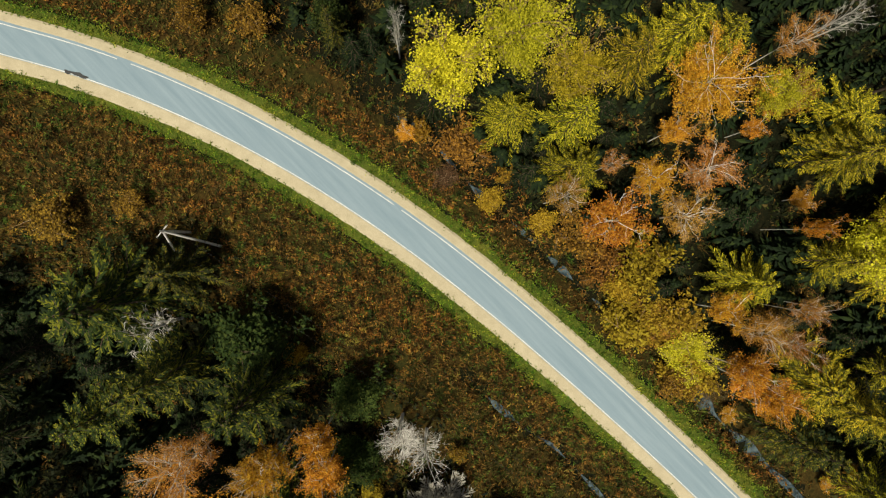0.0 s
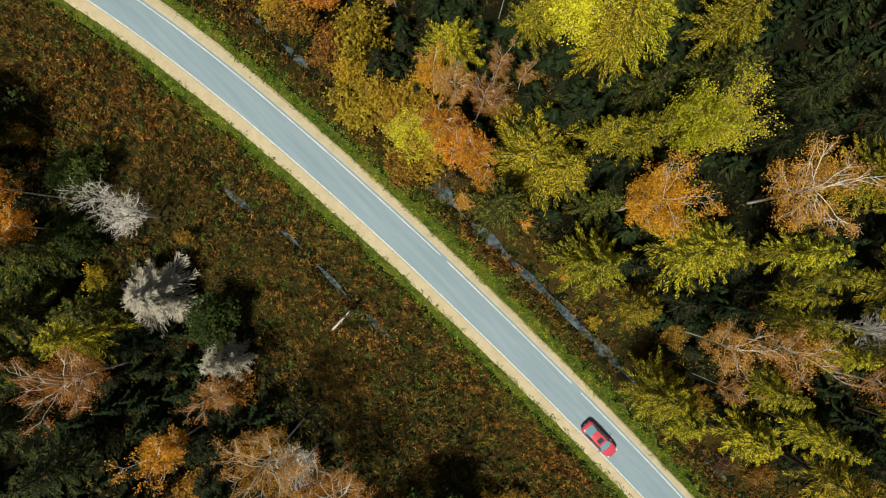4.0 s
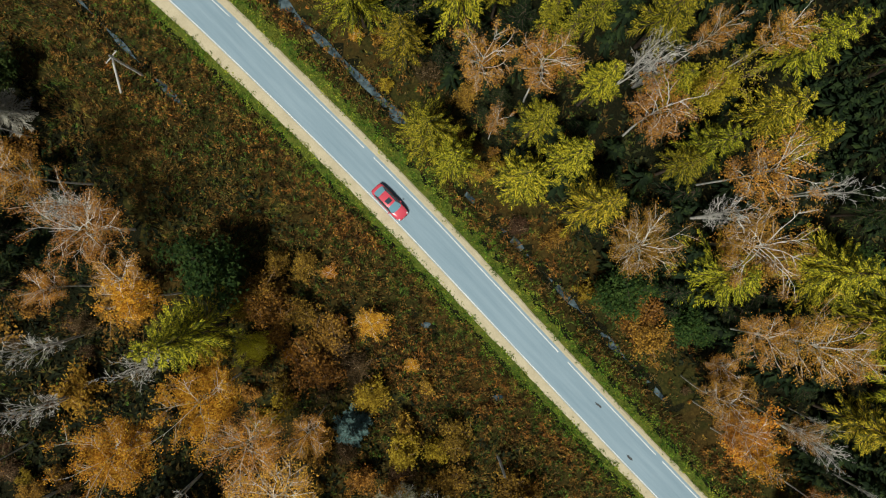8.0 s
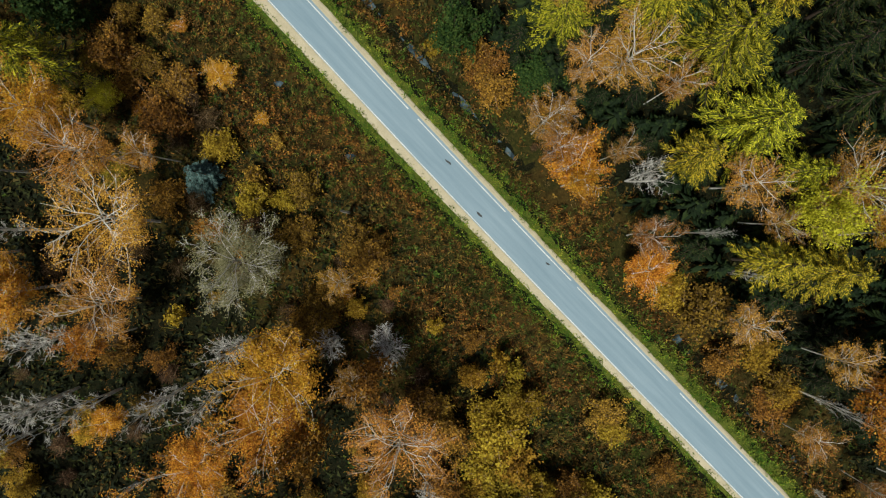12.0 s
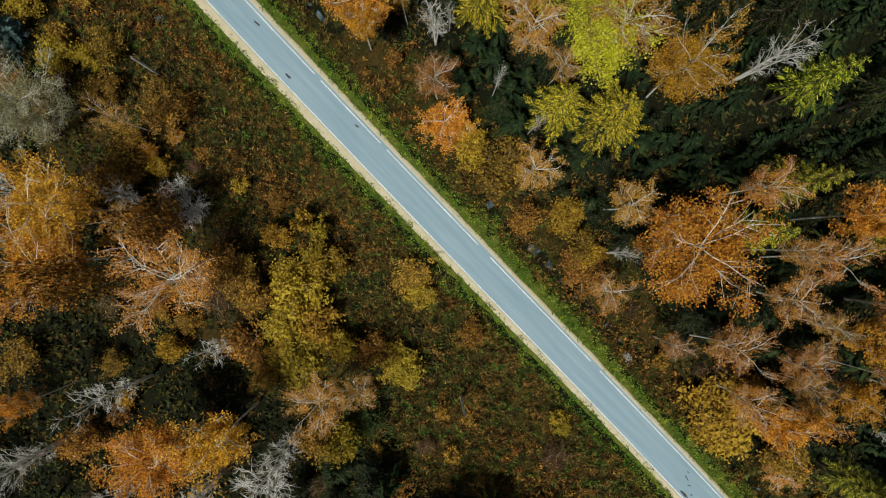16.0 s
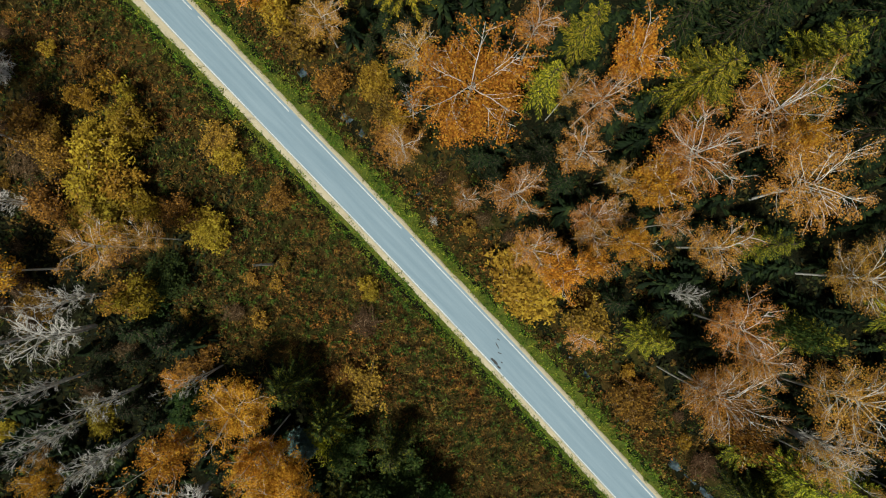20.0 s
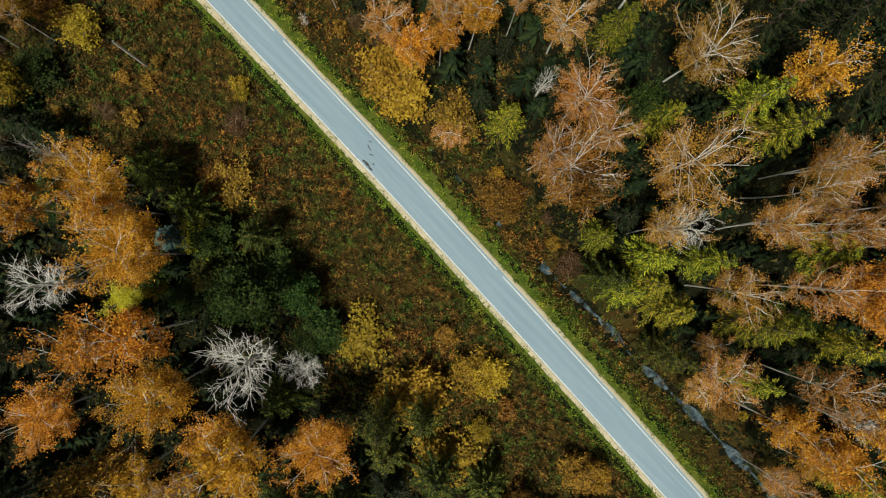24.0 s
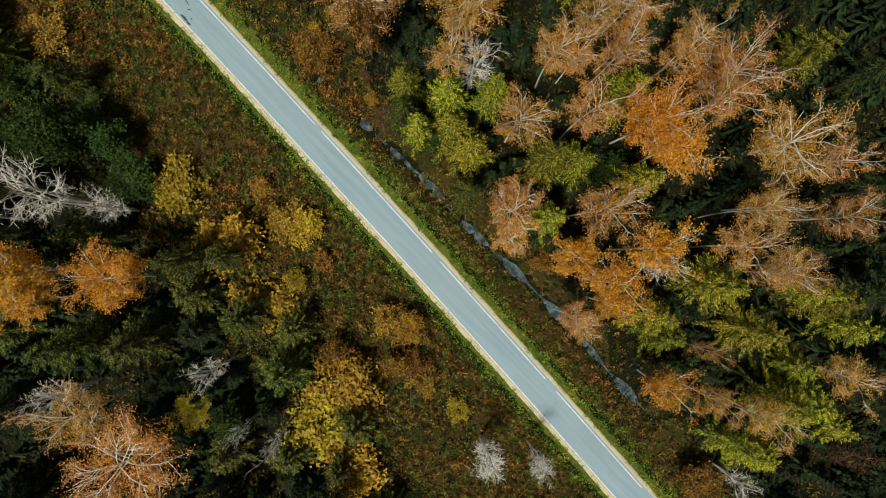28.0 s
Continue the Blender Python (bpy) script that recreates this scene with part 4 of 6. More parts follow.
grow("T", 9.4, -37.8, 13.1, 2.0)
grow("T", 15.6, -53.8, 10.6, 2.1)
grow("T", 15.6, -42.8, 18.1, 3.6)
grow("T", 20.1, -47.7, 13.8, 3.9)
grow("T", 21.5, -52.6, 7.6, 2.7)
grow("T", 34.6, -10.0, 13.5, 1.7)
grow("T", 36.3, -9.1, 7.6, 1.6)
grow("T", 36.4, -6.9, 13.5, 1.3)
grow("T", 39.3, -6.7, 8.3, 1.1)
grow("W", 14.8, -46.1, 6.4, 2.1)
grow("W", 17.1, -45.6, 11.4, 1.7)
grow("Y", 28.3, -14.3, 4.0, 2.9)

# --- stand 5 along the road ---
grow("B", 23.9, -67.9, 16.3, 3.5)
grow("B", 25.0, -54.6, 13.5, 2.4)
grow("B", 25.7, -80.5, 11.0, 4.3)
grow("B", 28.6, -80.1, 15.9, 2.9)
grow("B", 31.6, -63.2, 16.7, 3.3)
grow("G", 30.7, -51.7, 11.3, 3.4)
grow("L", 33.5, -60.0, 4.0, 1.9)
grow("O", 34.0, -55.2, 3.1, 2.3)
grow("O", 34.8, -53.9, 5.1, 2.3)
grow("O", 35.5, -55.5, 5.7, 2.1)
grow("O", 36.1, -58.8, 4.0, 1.7)
grow("O", 38.1, -56.7, 3.4, 1.9)
grow("O", 39.8, -62.4, 4.8, 3.1)
grow("O", 40.7, -59.1, 3.2, 2.5)
grow("S", 29.8, -57.8, 19.5, 3.7)
grow("S", 49.6, -29.9, 13.3, 2.4)
grow("S", 51.9, -38.6, 13.8, 3.2)
grow("S", 54.5, -41.2, 11.0, 2.5)
grow("S", 55.1, -24.3, 17.0, 4.1)
grow("S", 58.8, -24.9, 17.1, 1.6)
grow("S", 61.2, -43.0, 11.5, 2.8)
grow("S", 62.4, -37.9, 14.7, 2.1)
grow("S", 63.3, -28.8, 16.8, 1.4)
grow("S", 64.2, -31.2, 18.0, 1.7)
grow("S", 64.5, -24.7, 16.8, 2.3)
grow("S", 64.9, -41.6, 18.0, 2.2)
grow("S", 68.1, -34.4, 14.8, 1.9)
grow("S", 68.3, -27.1, 14.1, 1.9)
grow("S", 70.0, -18.3, 15.0, 1.9)
grow("S", 73.1, -17.3, 14.8, 3.8)
grow("S", 74.5, -28.0, 15.3, 2.9)
grow("S", 74.7, -34.6, 14.8, 2.0)
grow("S", 77.2, -20.2, 16.3, 2.4)
grow("S", 77.6, -24.3, 18.0, 2.3)
grow("T", 35.9, -67.4, 16.6, 3.4)
grow("T", 40.7, -66.8, 12.2, 2.0)
grow("T", 57.1, -33.3, 16.2, 2.8)
grow("T", 58.4, -38.1, 12.1, 1.3)
grow("T", 62.2, -34.0, 18.1, 2.7)
grow("T", 64.8, -19.3, 14.5, 4.6)
grow("T", 77.3, -30.8, 16.2, 1.6)
grow("W", 27.1, -74.3, 15.0, 1.5)
grow("W", 72.2, -32.3, 15.8, 1.6)
grow("W", 74.2, -32.4, 11.4, 2.4)
grow("Y", 15.2, -64.8, 3.7, 2.5)
grow("Y", 36.8, -65.8, 3.7, 1.2)

# --- stand 6 along the road ---
grow("B", 35.4, -85.3, 13.5, 1.9)
grow("B", 35.6, -93.9, 9.0, 1.9)
grow("B", 45.8, -97.5, 13.5, 3.3)
grow("B", 54.7, -87.4, 18.0, 4.2)
grow("G", 71.2, -54.1, 9.4, 2.7)
grow("G", 79.2, -58.3, 5.0, 2.2)
grow("L", 78.2, -35.2, 16.2, 2.1)
grow("O", 34.9, -87.8, 5.0, 1.8)
grow("O", 39.3, -88.1, 4.0, 1.5)
grow("O", 39.6, -71.0, 3.1, 2.5)
grow("O", 44.9, -74.3, 4.0, 1.5)
grow("O", 49.0, -92.1, 5.0, 1.9)
grow("O", 49.2, -68.4, 3.1, 1.2)
grow("O", 54.3, -75.0, 3.1, 2.3)
grow("O", 54.8, -84.6, 3.1, 2.7)
grow("O", 56.0, -85.1, 4.0, 1.9)
grow("O", 57.1, -82.3, 5.0, 2.4)
grow("O", 57.5, -80.2, 5.0, 1.8)
grow("O", 60.4, -75.5, 4.0, 2.4)
grow("O", 61.2, -77.6, 5.0, 2.1)
grow("O", 72.9, -56.0, 4.0, 2.1)
grow("O", 74.2, -57.1, 3.1, 2.5)
grow("O", 75.3, -59.5, 4.0, 2.4)
grow("S", 66.7, -46.0, 20.0, 2.8)
grow("S", 76.7, -41.9, 11.6, 2.1)
grow("S", 79.1, -40.0, 14.5, 2.4)
grow("S", 81.6, -52.7, 11.3, 3.7)
grow("S", 84.5, -37.1, 15.2, 2.6)
grow("S", 87.0, -31.1, 14.9, 2.9)
grow("S", 87.4, -39.6, 14.4, 2.2)
grow("S", 89.9, -30.1, 14.9, 2.5)
grow("S", 90.4, -52.2, 15.1, 3.9)
grow("T", 36.0, -81.9, 12.5, 4.1)
grow("T", 38.3, -73.4, 14.7, 5.0)
grow("T", 59.8, -79.2, 13.5, 1.5)
grow("T", 71.8, -49.9, 13.5, 3.3)
grow("T", 73.1, -37.7, 15.7, 3.1)
grow("T", 79.4, -63.9, 13.5, 2.3)
grow("T", 81.0, -43.1, 18.7, 3.1)
grow("T", 82.5, -49.5, 12.9, 4.1)
grow("T", 83.5, -58.6, 11.9, 2.6)
grow("T", 84.6, -30.3, 15.0, 2.4)
grow("U", 43.4, -69.2, 4.5, 1.8)
grow("U", 44.2, -68.4, 7.0, 1.6)
grow("V", 49.6, -77.0, 13.8, 4.3)
grow("W", 28.7, -92.0, 15.0, 2.1)
grow("W", 33.7, -92.0, 15.0, 1.9)
grow("W", 42.3, -90.9, 15.0, 1.7)
grow("W", 45.9, -91.7, 15.0, 1.5)
grow("W", 80.5, -46.7, 11.9, 1.9)
grow("W", 90.5, -44.5, 14.0, 1.5)
grow("Y", 40.6, -83.6, 3.7, 1.1)
grow("Y", 45.6, -65.4, 4.0, 1.9)
grow("Y", 49.1, -71.3, 4.0, 1.8)
grow("Y", 52.7, -71.3, 4.0, 1.3)
grow("Y", 60.3, -82.8, 3.5, 1.3)

# --- stand 7 along the road ---
grow("B", 50.5, -106.3, 13.5, 1.5)
grow("B", 53.2, -92.7, 15.0, 4.2)
grow("B", 63.3, -111.2, 16.8, 3.8)
grow("B", 82.7, -69.7, 11.7, 1.8)
grow("B", 82.7, -67.5, 11.2, 2.9)
grow("B", 90.9, -78.9, 6.7, 2.6)
grow("B", 92.7, -79.9, 3.2, 1.8)
grow("G", 94.6, -52.2, 9.0, 3.0)
grow("N", 65.7, -96.8, 2.0, 2.3)
grow("O", 44.6, -103.6, 3.1, 2.3)
grow("O", 52.1, -112.0, 6.0, 2.3)
grow("O", 56.5, -94.9, 19.0, 2.9)
grow("O", 62.2, -89.3, 15.3, 2.7)
grow("O", 67.5, -94.0, 5.0, 2.5)
grow("O", 69.2, -102.2, 5.0, 2.6)
grow("O", 69.3, -94.5, 3.1, 2.3)
grow("O", 69.4, -96.7, 3.1, 2.0)
grow("O", 70.8, -96.8, 6.0, 2.0)
grow("O", 85.0, -64.8, 3.1, 1.8)
grow("S", 94.3, -67.3, 13.8, 2.7)
grow("S", 96.2, -56.9, 16.7, 5.7)
grow("S", 100.2, -64.2, 14.4, 4.4)
grow("S", 103.2, -51.2, 14.0, 2.6)
grow("S", 104.0, -69.1, 14.0, 2.3)
grow("T", 61.0, -89.1, 13.3, 1.9)
grow("T", 65.6, -95.1, 15.8, 4.4)
grow("T", 80.6, -66.7, 13.5, 2.0)
grow("T", 82.0, -62.5, 5.8, 2.0)
grow("T", 86.7, -58.5, 16.3, 3.4)
grow("T", 86.7, -66.9, 13.5, 1.5)
grow("T", 90.0, -75.1, 11.6, 2.1)
grow("T", 91.7, -60.7, 13.0, 2.1)
grow("T", 99.0, -69.9, 12.2, 3.1)
grow("T", 102.1, -73.7, 12.1, 1.8)
grow("T", 107.6, -70.1, 15.8, 3.9)
grow("W", 57.9, -86.3, 8.1, 1.7)
grow("W", 63.3, -85.4, 7.0, 1.3)
grow("W", 63.8, -87.5, 3.3, 2.2)
grow("W", 67.8, -101.8, 10.3, 1.6)
grow("W", 89.8, -69.1, 11.4, 1.9)
grow("W", 91.3, -67.6, 9.0, 0.6)
grow("W", 96.1, -74.8, 12.0, 0.6)
grow("Y", 61.6, -102.2, 5.0, 1.5)
grow("Y", 68.8, -84.9, 2.5, 0.9)
grow("Y", 72.6, -90.2, 4.0, 1.4)
grow("Y", 73.9, -103.0, 3.7, 2.3)
grow("Y", 74.1, -99.0, 5.3, 2.6)
grow("Y", 74.6, -94.6, 5.0, 2.1)
grow("Y", 75.3, -96.3, 6.0, 2.7)
grow("Y", 75.9, -88.9, 4.0, 1.2)
grow("Y", 76.5, -100.1, 4.7, 3.0)
grow("Y", 77.1, -92.5, 4.0, 1.8)
grow("Y", 77.3, -89.6, 4.0, 1.1)
grow("Y", 77.3, -94.8, 3.7, 1.5)
grow("Y", 78.1, -93.4, 5.0, 1.9)
grow("Y", 93.9, -81.0, 4.5, 2.1)

# --- stand 8 along the road ---
grow("B", 70.2, -108.8, 17.0, 2.9)
grow("B", 73.1, -128.7, 13.0, 1.8)
grow("B", 112.9, -75.2, 17.8, 3.3)
grow("B", 113.5, -91.3, 16.2, 5.3)
grow("G", 79.6, -112.7, 3.0, 2.3)
grow("G", 81.7, -109.5, 4.0, 2.4)
grow("G", 84.1, -124.3, 4.0, 1.8)
grow("G", 85.8, -122.4, 7.0, 2.4)
grow("L", 105.6, -72.8, 17.9, 3.0)
grow("O", 67.5, -112.8, 3.1, 2.7)
grow("O", 77.7, -111.8, 6.0, 2.4)
grow("O", 83.2, -102.4, 4.0, 1.8)
grow("O", 85.2, -119.0, 4.0, 2.4)
grow("O", 87.1, -94.7, 3.0, 2.2)
grow("O", 93.8, -100.9, 3.1, 1.7)
grow("O", 96.6, -83.3, 5.0, 2.9)
grow("O", 99.6, -88.7, 5.0, 1.9)
grow("O", 105.9, -91.6, 4.0, 2.1)
grow("O", 106.1, -94.0, 1.7, 2.8)
grow("R", 121.8, -89.9, 14.1, 2.3)
grow("R", 125.4, -85.0, 15.3, 2.5)
grow("R", 126.2, -75.5, 16.2, 2.5)
grow("S", 101.9, -77.7, 13.8, 2.7)
grow("S", 107.2, -78.6, 14.3, 3.5)
grow("T", 78.7, -106.4, 13.5, 2.8)
grow("T", 82.5, -105.5, 11.6, 1.8)
grow("T", 99.8, -83.9, 10.9, 2.4)
grow("T", 107.6, -96.2, 8.3, 2.2)
grow("T", 108.5, -87.3, 12.9, 2.3)
grow("T", 120.1, -86.0, 16.7, 2.2)
grow("W", 73.2, -115.1, 13.1, 3.3)
grow("W", 73.3, -125.0, 15.0, 1.9)
grow("W", 74.8, -111.6, 15.0, 1.9)
grow("W", 78.3, -127.0, 15.0, 1.7)
grow("W", 87.2, -119.5, 15.0, 1.1)
grow("W", 100.0, -79.0, 10.0, 0.7)
grow("W", 108.3, -92.1, 14.0, 0.9)
grow("W", 122.1, -73.4, 16.3, 1.8)
grow("Y", 75.6, -124.8, 5.0, 1.9)
grow("Y", 75.9, -103.3, 6.0, 3.0)
grow("Y", 79.8, -102.2, 5.0, 1.8)
grow("Y", 80.2, -111.4, 8.9, 2.2)
grow("Y", 85.5, -104.2, 2.5, 2.4)
grow("Y", 86.8, -104.7, 3.7, 2.0)
grow("Y", 88.0, -96.5, 2.5, 1.6)
grow("Y", 104.3, -88.0, 3.0, 2.2)
grow("Y", 106.6, -92.5, 3.7, 1.4)

# --- stand 9 along the road ---
grow("B", 87.0, -125.2, 18.4, 2.6)
grow("B", 87.2, -145.2, 13.5, 3.2)
grow("B", 91.5, -121.7, 13.9, 3.3)
grow("B", 93.8, -138.0, 18.4, 2.9)
grow("B", 94.7, -125.0, 17.6, 1.9)
grow("B", 95.6, -126.8, 14.1, 2.6)
grow("B", 97.1, -129.4, 19.0, 3.3)
grow("B", 98.3, -136.8, 21.0, 3.0)
grow("B", 99.8, -142.2, 21.4, 3.2)
grow("B", 122.7, -108.9, 13.5, 2.3)
grow("B", 125.8, -107.6, 13.5, 1.7)
grow("B", 129.1, -105.8, 15.2, 2.0)
grow("B", 129.5, -88.4, 17.5, 2.9)
grow("B", 131.4, -99.9, 15.2, 2.7)
grow("B", 144.0, -95.8, 17.6, 2.1)
grow("G", 95.2, -131.8, 7.0, 1.9)
grow("G", 98.9, -134.1, 7.0, 1.9)
grow("G", 101.4, -127.7, 7.0, 2.2)
grow("G", 105.0, -132.9, 9.3, 3.4)
grow("G", 106.6, -133.9, 12.7, 3.2)
grow("G", 107.4, -131.0, 5.0, 2.4)
grow("G", 110.8, -133.6, 7.0, 2.2)
grow("K", 101.2, -131.6, 7.4, 2.9)
grow("L", 92.2, -134.3, 5.0, 2.0)
grow("L", 100.0, -127.6, 4.0, 2.2)
grow("N", 103.0, -114.7, 2.0, 1.7)
grow("O", 95.0, -148.9, 21.0, 1.9)
grow("O", 100.7, -121.4, 2.0, 2.5)
grow("O", 102.6, -121.4, 3.1, 3.0)
grow("O", 127.4, -114.0, 6.0, 2.6)
grow("R", 137.4, -89.4, 15.5, 4.2)
grow("R", 148.2, -88.6, 15.8, 3.5)
grow("R", 150.4, -85.6, 13.8, 2.7)
grow("T", 114.0, -101.4, 9.0, 1.5)
grow("T", 118.3, -101.3, 13.3, 2.8)
grow("T", 120.4, -106.5, 13.5, 2.3)
grow("T", 123.2, -91.8, 15.6, 1.4)
grow("T", 125.2, -96.3, 11.1, 2.7)
grow("T", 126.0, -92.6, 15.9, 2.5)
grow("T", 126.1, -105.2, 11.8, 1.8)
grow("T", 126.6, -103.2, 9.9, 2.4)
grow("T", 126.7, -115.9, 3.8, 2.0)
grow("T", 128.7, -99.0, 11.0, 1.6)
grow("T", 129.5, -102.4, 6.9, 1.7)
grow("T", 133.5, -104.0, 13.5, 1.5)
grow("T", 135.6, -97.2, 15.8, 4.0)
grow("T", 138.1, -106.1, 13.5, 2.9)
grow("T", 143.7, -93.5, 14.9, 4.5)
grow("U", 96.0, -127.8, 4.5, 1.7)
grow("U", 97.4, -127.8, 7.0, 1.1)
grow("W", 85.9, -132.5, 11.4, 3.4)
grow("W", 110.7, -103.4, 3.0, 0.6)
grow("Y", 95.5, -133.1, 5.0, 1.2)
grow("Y", 103.3, -110.0, 2.0, 1.0)
grow("Y", 103.7, -111.2, 2.0, 1.1)
grow("Y", 120.1, -109.6, 3.9, 3.6)
grow("Y", 121.5, -111.6, 3.1, 3.4)
grow("Y", 123.4, -106.5, 3.7, 1.7)

# --- stand 10 along the road ---
grow("B", 96.8, -150.8, 14.4, 2.5)
grow("B", 104.0, -148.2, 13.5, 3.6)
grow("B", 106.3, -150.7, 14.0, 2.3)
grow("B", 107.0, -147.4, 19.9, 3.1)
grow("B", 114.1, -148.6, 14.6, 3.2)
grow("B", 162.0, -111.3, 15.7, 3.1)
grow("G", 111.6, -138.4, 5.0, 2.1)
grow("G", 113.3, -138.1, 5.0, 2.4)
grow("G", 144.8, -114.1, 16.3, 1.7)
grow("G", 145.8, -132.8, 7.0, 2.1)
grow("K", 101.2, -154.3, 9.3, 3.1)
grow("K", 109.3, -155.5, 15.1, 3.4)
grow("K", 115.3, -155.4, 13.1, 3.2)
grow("K", 119.8, -146.7, 14.8, 2.4)
grow("K", 120.1, -150.5, 8.7, 2.9)
grow("K", 142.8, -131.5, 14.8, 2.1)
grow("N", 140.5, -130.3, 3.0, 1.8)
grow("O", 126.7, -138.6, 3.0, 1.3)
grow("O", 132.2, -123.0, 4.0, 2.2)
grow("O", 133.3, -123.8, 4.0, 2.2)
grow("O", 133.7, -122.4, 3.1, 2.0)
grow("O", 139.0, -123.2, 18.2, 1.8)
grow("R", 132.6, -115.4, 12.2, 2.1)
grow("R", 142.9, -127.3, 8.9, 2.0)
grow("R", 143.9, -105.8, 13.8, 2.1)
grow("R", 144.4, -132.8, 13.8, 1.9)
grow("R", 147.6, -129.4, 13.0, 2.5)
grow("R", 147.8, -132.2, 10.4, 2.6)
grow("R", 148.6, -115.0, 12.5, 2.1)
grow("R", 157.9, -113.0, 15.2, 2.4)
grow("R", 161.7, -115.9, 14.1, 2.7)
grow("T", 101.3, -151.1, 18.5, 2.4)
grow("T", 111.6, -161.1, 16.4, 3.1)
grow("T", 135.9, -119.5, 17.6, 2.3)
grow("T", 138.6, -120.2, 15.6, 4.3)
grow("T", 140.0, -113.6, 15.3, 3.3)
grow("T", 142.1, -117.2, 13.5, 2.4)
grow("T", 146.6, -100.6, 14.6, 4.6)
grow("T", 147.5, -126.8, 16.2, 2.3)
grow("T", 150.0, -120.8, 18.0, 4.4)
grow("T", 151.9, -109.0, 15.3, 3.8)
grow("W", 107.0, -140.3, 17.0, 3.7)
grow("W", 108.0, -160.4, 13.5, 1.9)
grow("W", 110.2, -141.6, 5.3, 1.7)
grow("W", 112.2, -141.1, 11.4, 2.0)
grow("W", 136.8, -111.2, 10.0, 1.2)
grow("W", 150.2, -126.4, 13.0, 2.4)
grow("Y", 117.4, -138.6, 2.9, 3.2)
grow("Y", 121.6, -144.8, 2.3, 3.2)
grow("Y", 124.0, -144.8, 4.5, 3.5)
grow("Y", 126.6, -151.7, 3.5, 3.8)
grow("Y", 129.5, -142.5, 2.6, 2.6)
grow("Y", 130.5, -149.2, 3.0, 1.4)
grow("Y", 131.8, -142.8, 3.5, 2.3)

# --- stand 11 along the road ---
grow("B", 159.9, -146.0, 15.6, 2.6)
grow("B", 163.5, -148.7, 18.6, 2.7)
grow("B", 167.0, -145.4, 19.9, 2.4)
grow("B", 167.2, -132.7, 19.9, 3.4)
grow("B", 170.7, -134.9, 13.5, 3.0)
grow("G", 124.1, -164.6, 7.0, 2.2)
grow("G", 165.9, -136.6, 7.0, 2.1)
grow("K", 123.8, -167.9, 8.4, 2.6)
grow("K", 130.4, -168.3, 7.4, 2.7)
grow("K", 149.4, -139.6, 14.8, 2.1)
grow("L", 119.8, -163.5, 6.0, 2.0)
grow("O", 133.6, -146.9, 2.5, 1.2)
grow("O", 134.8, -156.8, 5.0, 1.8)
grow("O", 136.3, -159.1, 3.1, 2.5)
grow("O", 140.9, -153.2, 5.0, 2.0)
grow("O", 142.0, -158.6, 4.0, 1.3)
grow("O", 142.9, -154.9, 3.1, 2.3)
grow("O", 143.9, -158.5, 3.1, 1.7)
grow("O", 145.1, -160.5, 4.0, 1.9)
grow("R", 150.0, -134.9, 11.4, 2.5)
grow("R", 151.9, -129.6, 16.0, 2.0)
grow("R", 157.9, -136.1, 16.0, 2.6)
grow("R", 158.1, -142.1, 13.3, 2.2)
grow("R", 160.8, -136.3, 13.8, 2.4)
grow("R", 167.1, -138.3, 16.0, 2.4)
grow("R", 167.1, -128.6, 11.2, 3.1)
grow("R", 185.6, -124.2, 13.8, 2.8)
grow("T", 115.7, -167.3, 13.5, 5.5)
grow("T", 154.0, -141.1, 14.1, 2.7)
grow("T", 154.6, -132.7, 16.3, 2.9)
grow("T", 155.0, -144.0, 5.0, 2.3)
grow("T", 155.3, -139.2, 7.0, 1.8)
grow("T", 158.2, -126.2, 18.7, 2.6)
grow("T", 160.5, -152.4, 13.5, 1.9)
grow("T", 160.6, -125.7, 13.5, 2.3)
grow("T", 160.9, -132.5, 20.6, 2.6)
grow("T", 161.2, -122.5, 19.3, 2.4)
grow("T", 162.2, -141.4, 20.0, 2.9)
grow("T", 163.4, -120.2, 20.8, 2.3)
grow("T", 163.7, -126.6, 21.0, 2.3)
grow("T", 165.3, -124.2, 13.5, 1.9)
grow("T", 166.1, -119.6, 13.5, 3.3)
grow("T", 171.1, -125.5, 15.0, 2.4)
grow("T", 172.5, -131.0, 20.6, 3.0)
grow("T", 173.2, -124.0, 13.5, 2.8)
grow("T", 174.5, -128.3, 18.6, 3.5)
grow("K", 130.0, -158.7, 10.3, 3.2)
grow("W", 123.3, -157.9, 13.6, 1.9)
grow("W", 125.8, -164.6, 11.4, 1.0)
grow("W", 129.7, -165.5, 15.0, 1.0)
grow("Y", 133.3, -164.7, 4.4, 3.9)
grow("Y", 136.1, -161.0, 4.4, 4.1)
grow("Y", 137.0, -169.9, 3.7, 3.5)
grow("Y", 143.7, -153.9, 4.0, 1.7)
grow("Y", 149.0, -164.0, 2.5, 1.5)

# --- stand 12 along the road ---
grow("B", 164.8, -151.1, 10.0, 1.7)
grow("B", 170.7, -159.7, 12.1, 2.5)
grow("R", 168.5, -152.0, 15.5, 2.6)
grow("R", 170.0, -154.2, 13.8, 2.4)
grow("R", 175.1, -148.8, 15.7, 3.1)
grow("R", 178.0, -166.0, 13.8, 2.1)
grow("R", 179.5, -153.7, 15.0, 3.2)
grow("R", 183.0, -161.6, 13.8, 3.5)
grow("R", 185.1, -157.8, 11.2, 2.6)
grow("R", 186.4, -149.8, 13.8, 1.9)
grow("R", 188.5, -150.7, 13.0, 2.8)
grow("R", 190.2, -153.5, 13.0, 2.5)
grow("T", 163.0, -153.9, 6.0, 1.8)
grow("T", 173.1, -155.3, 16.0, 1.2)
grow("T", 174.2, -160.3, 15.9, 1.8)
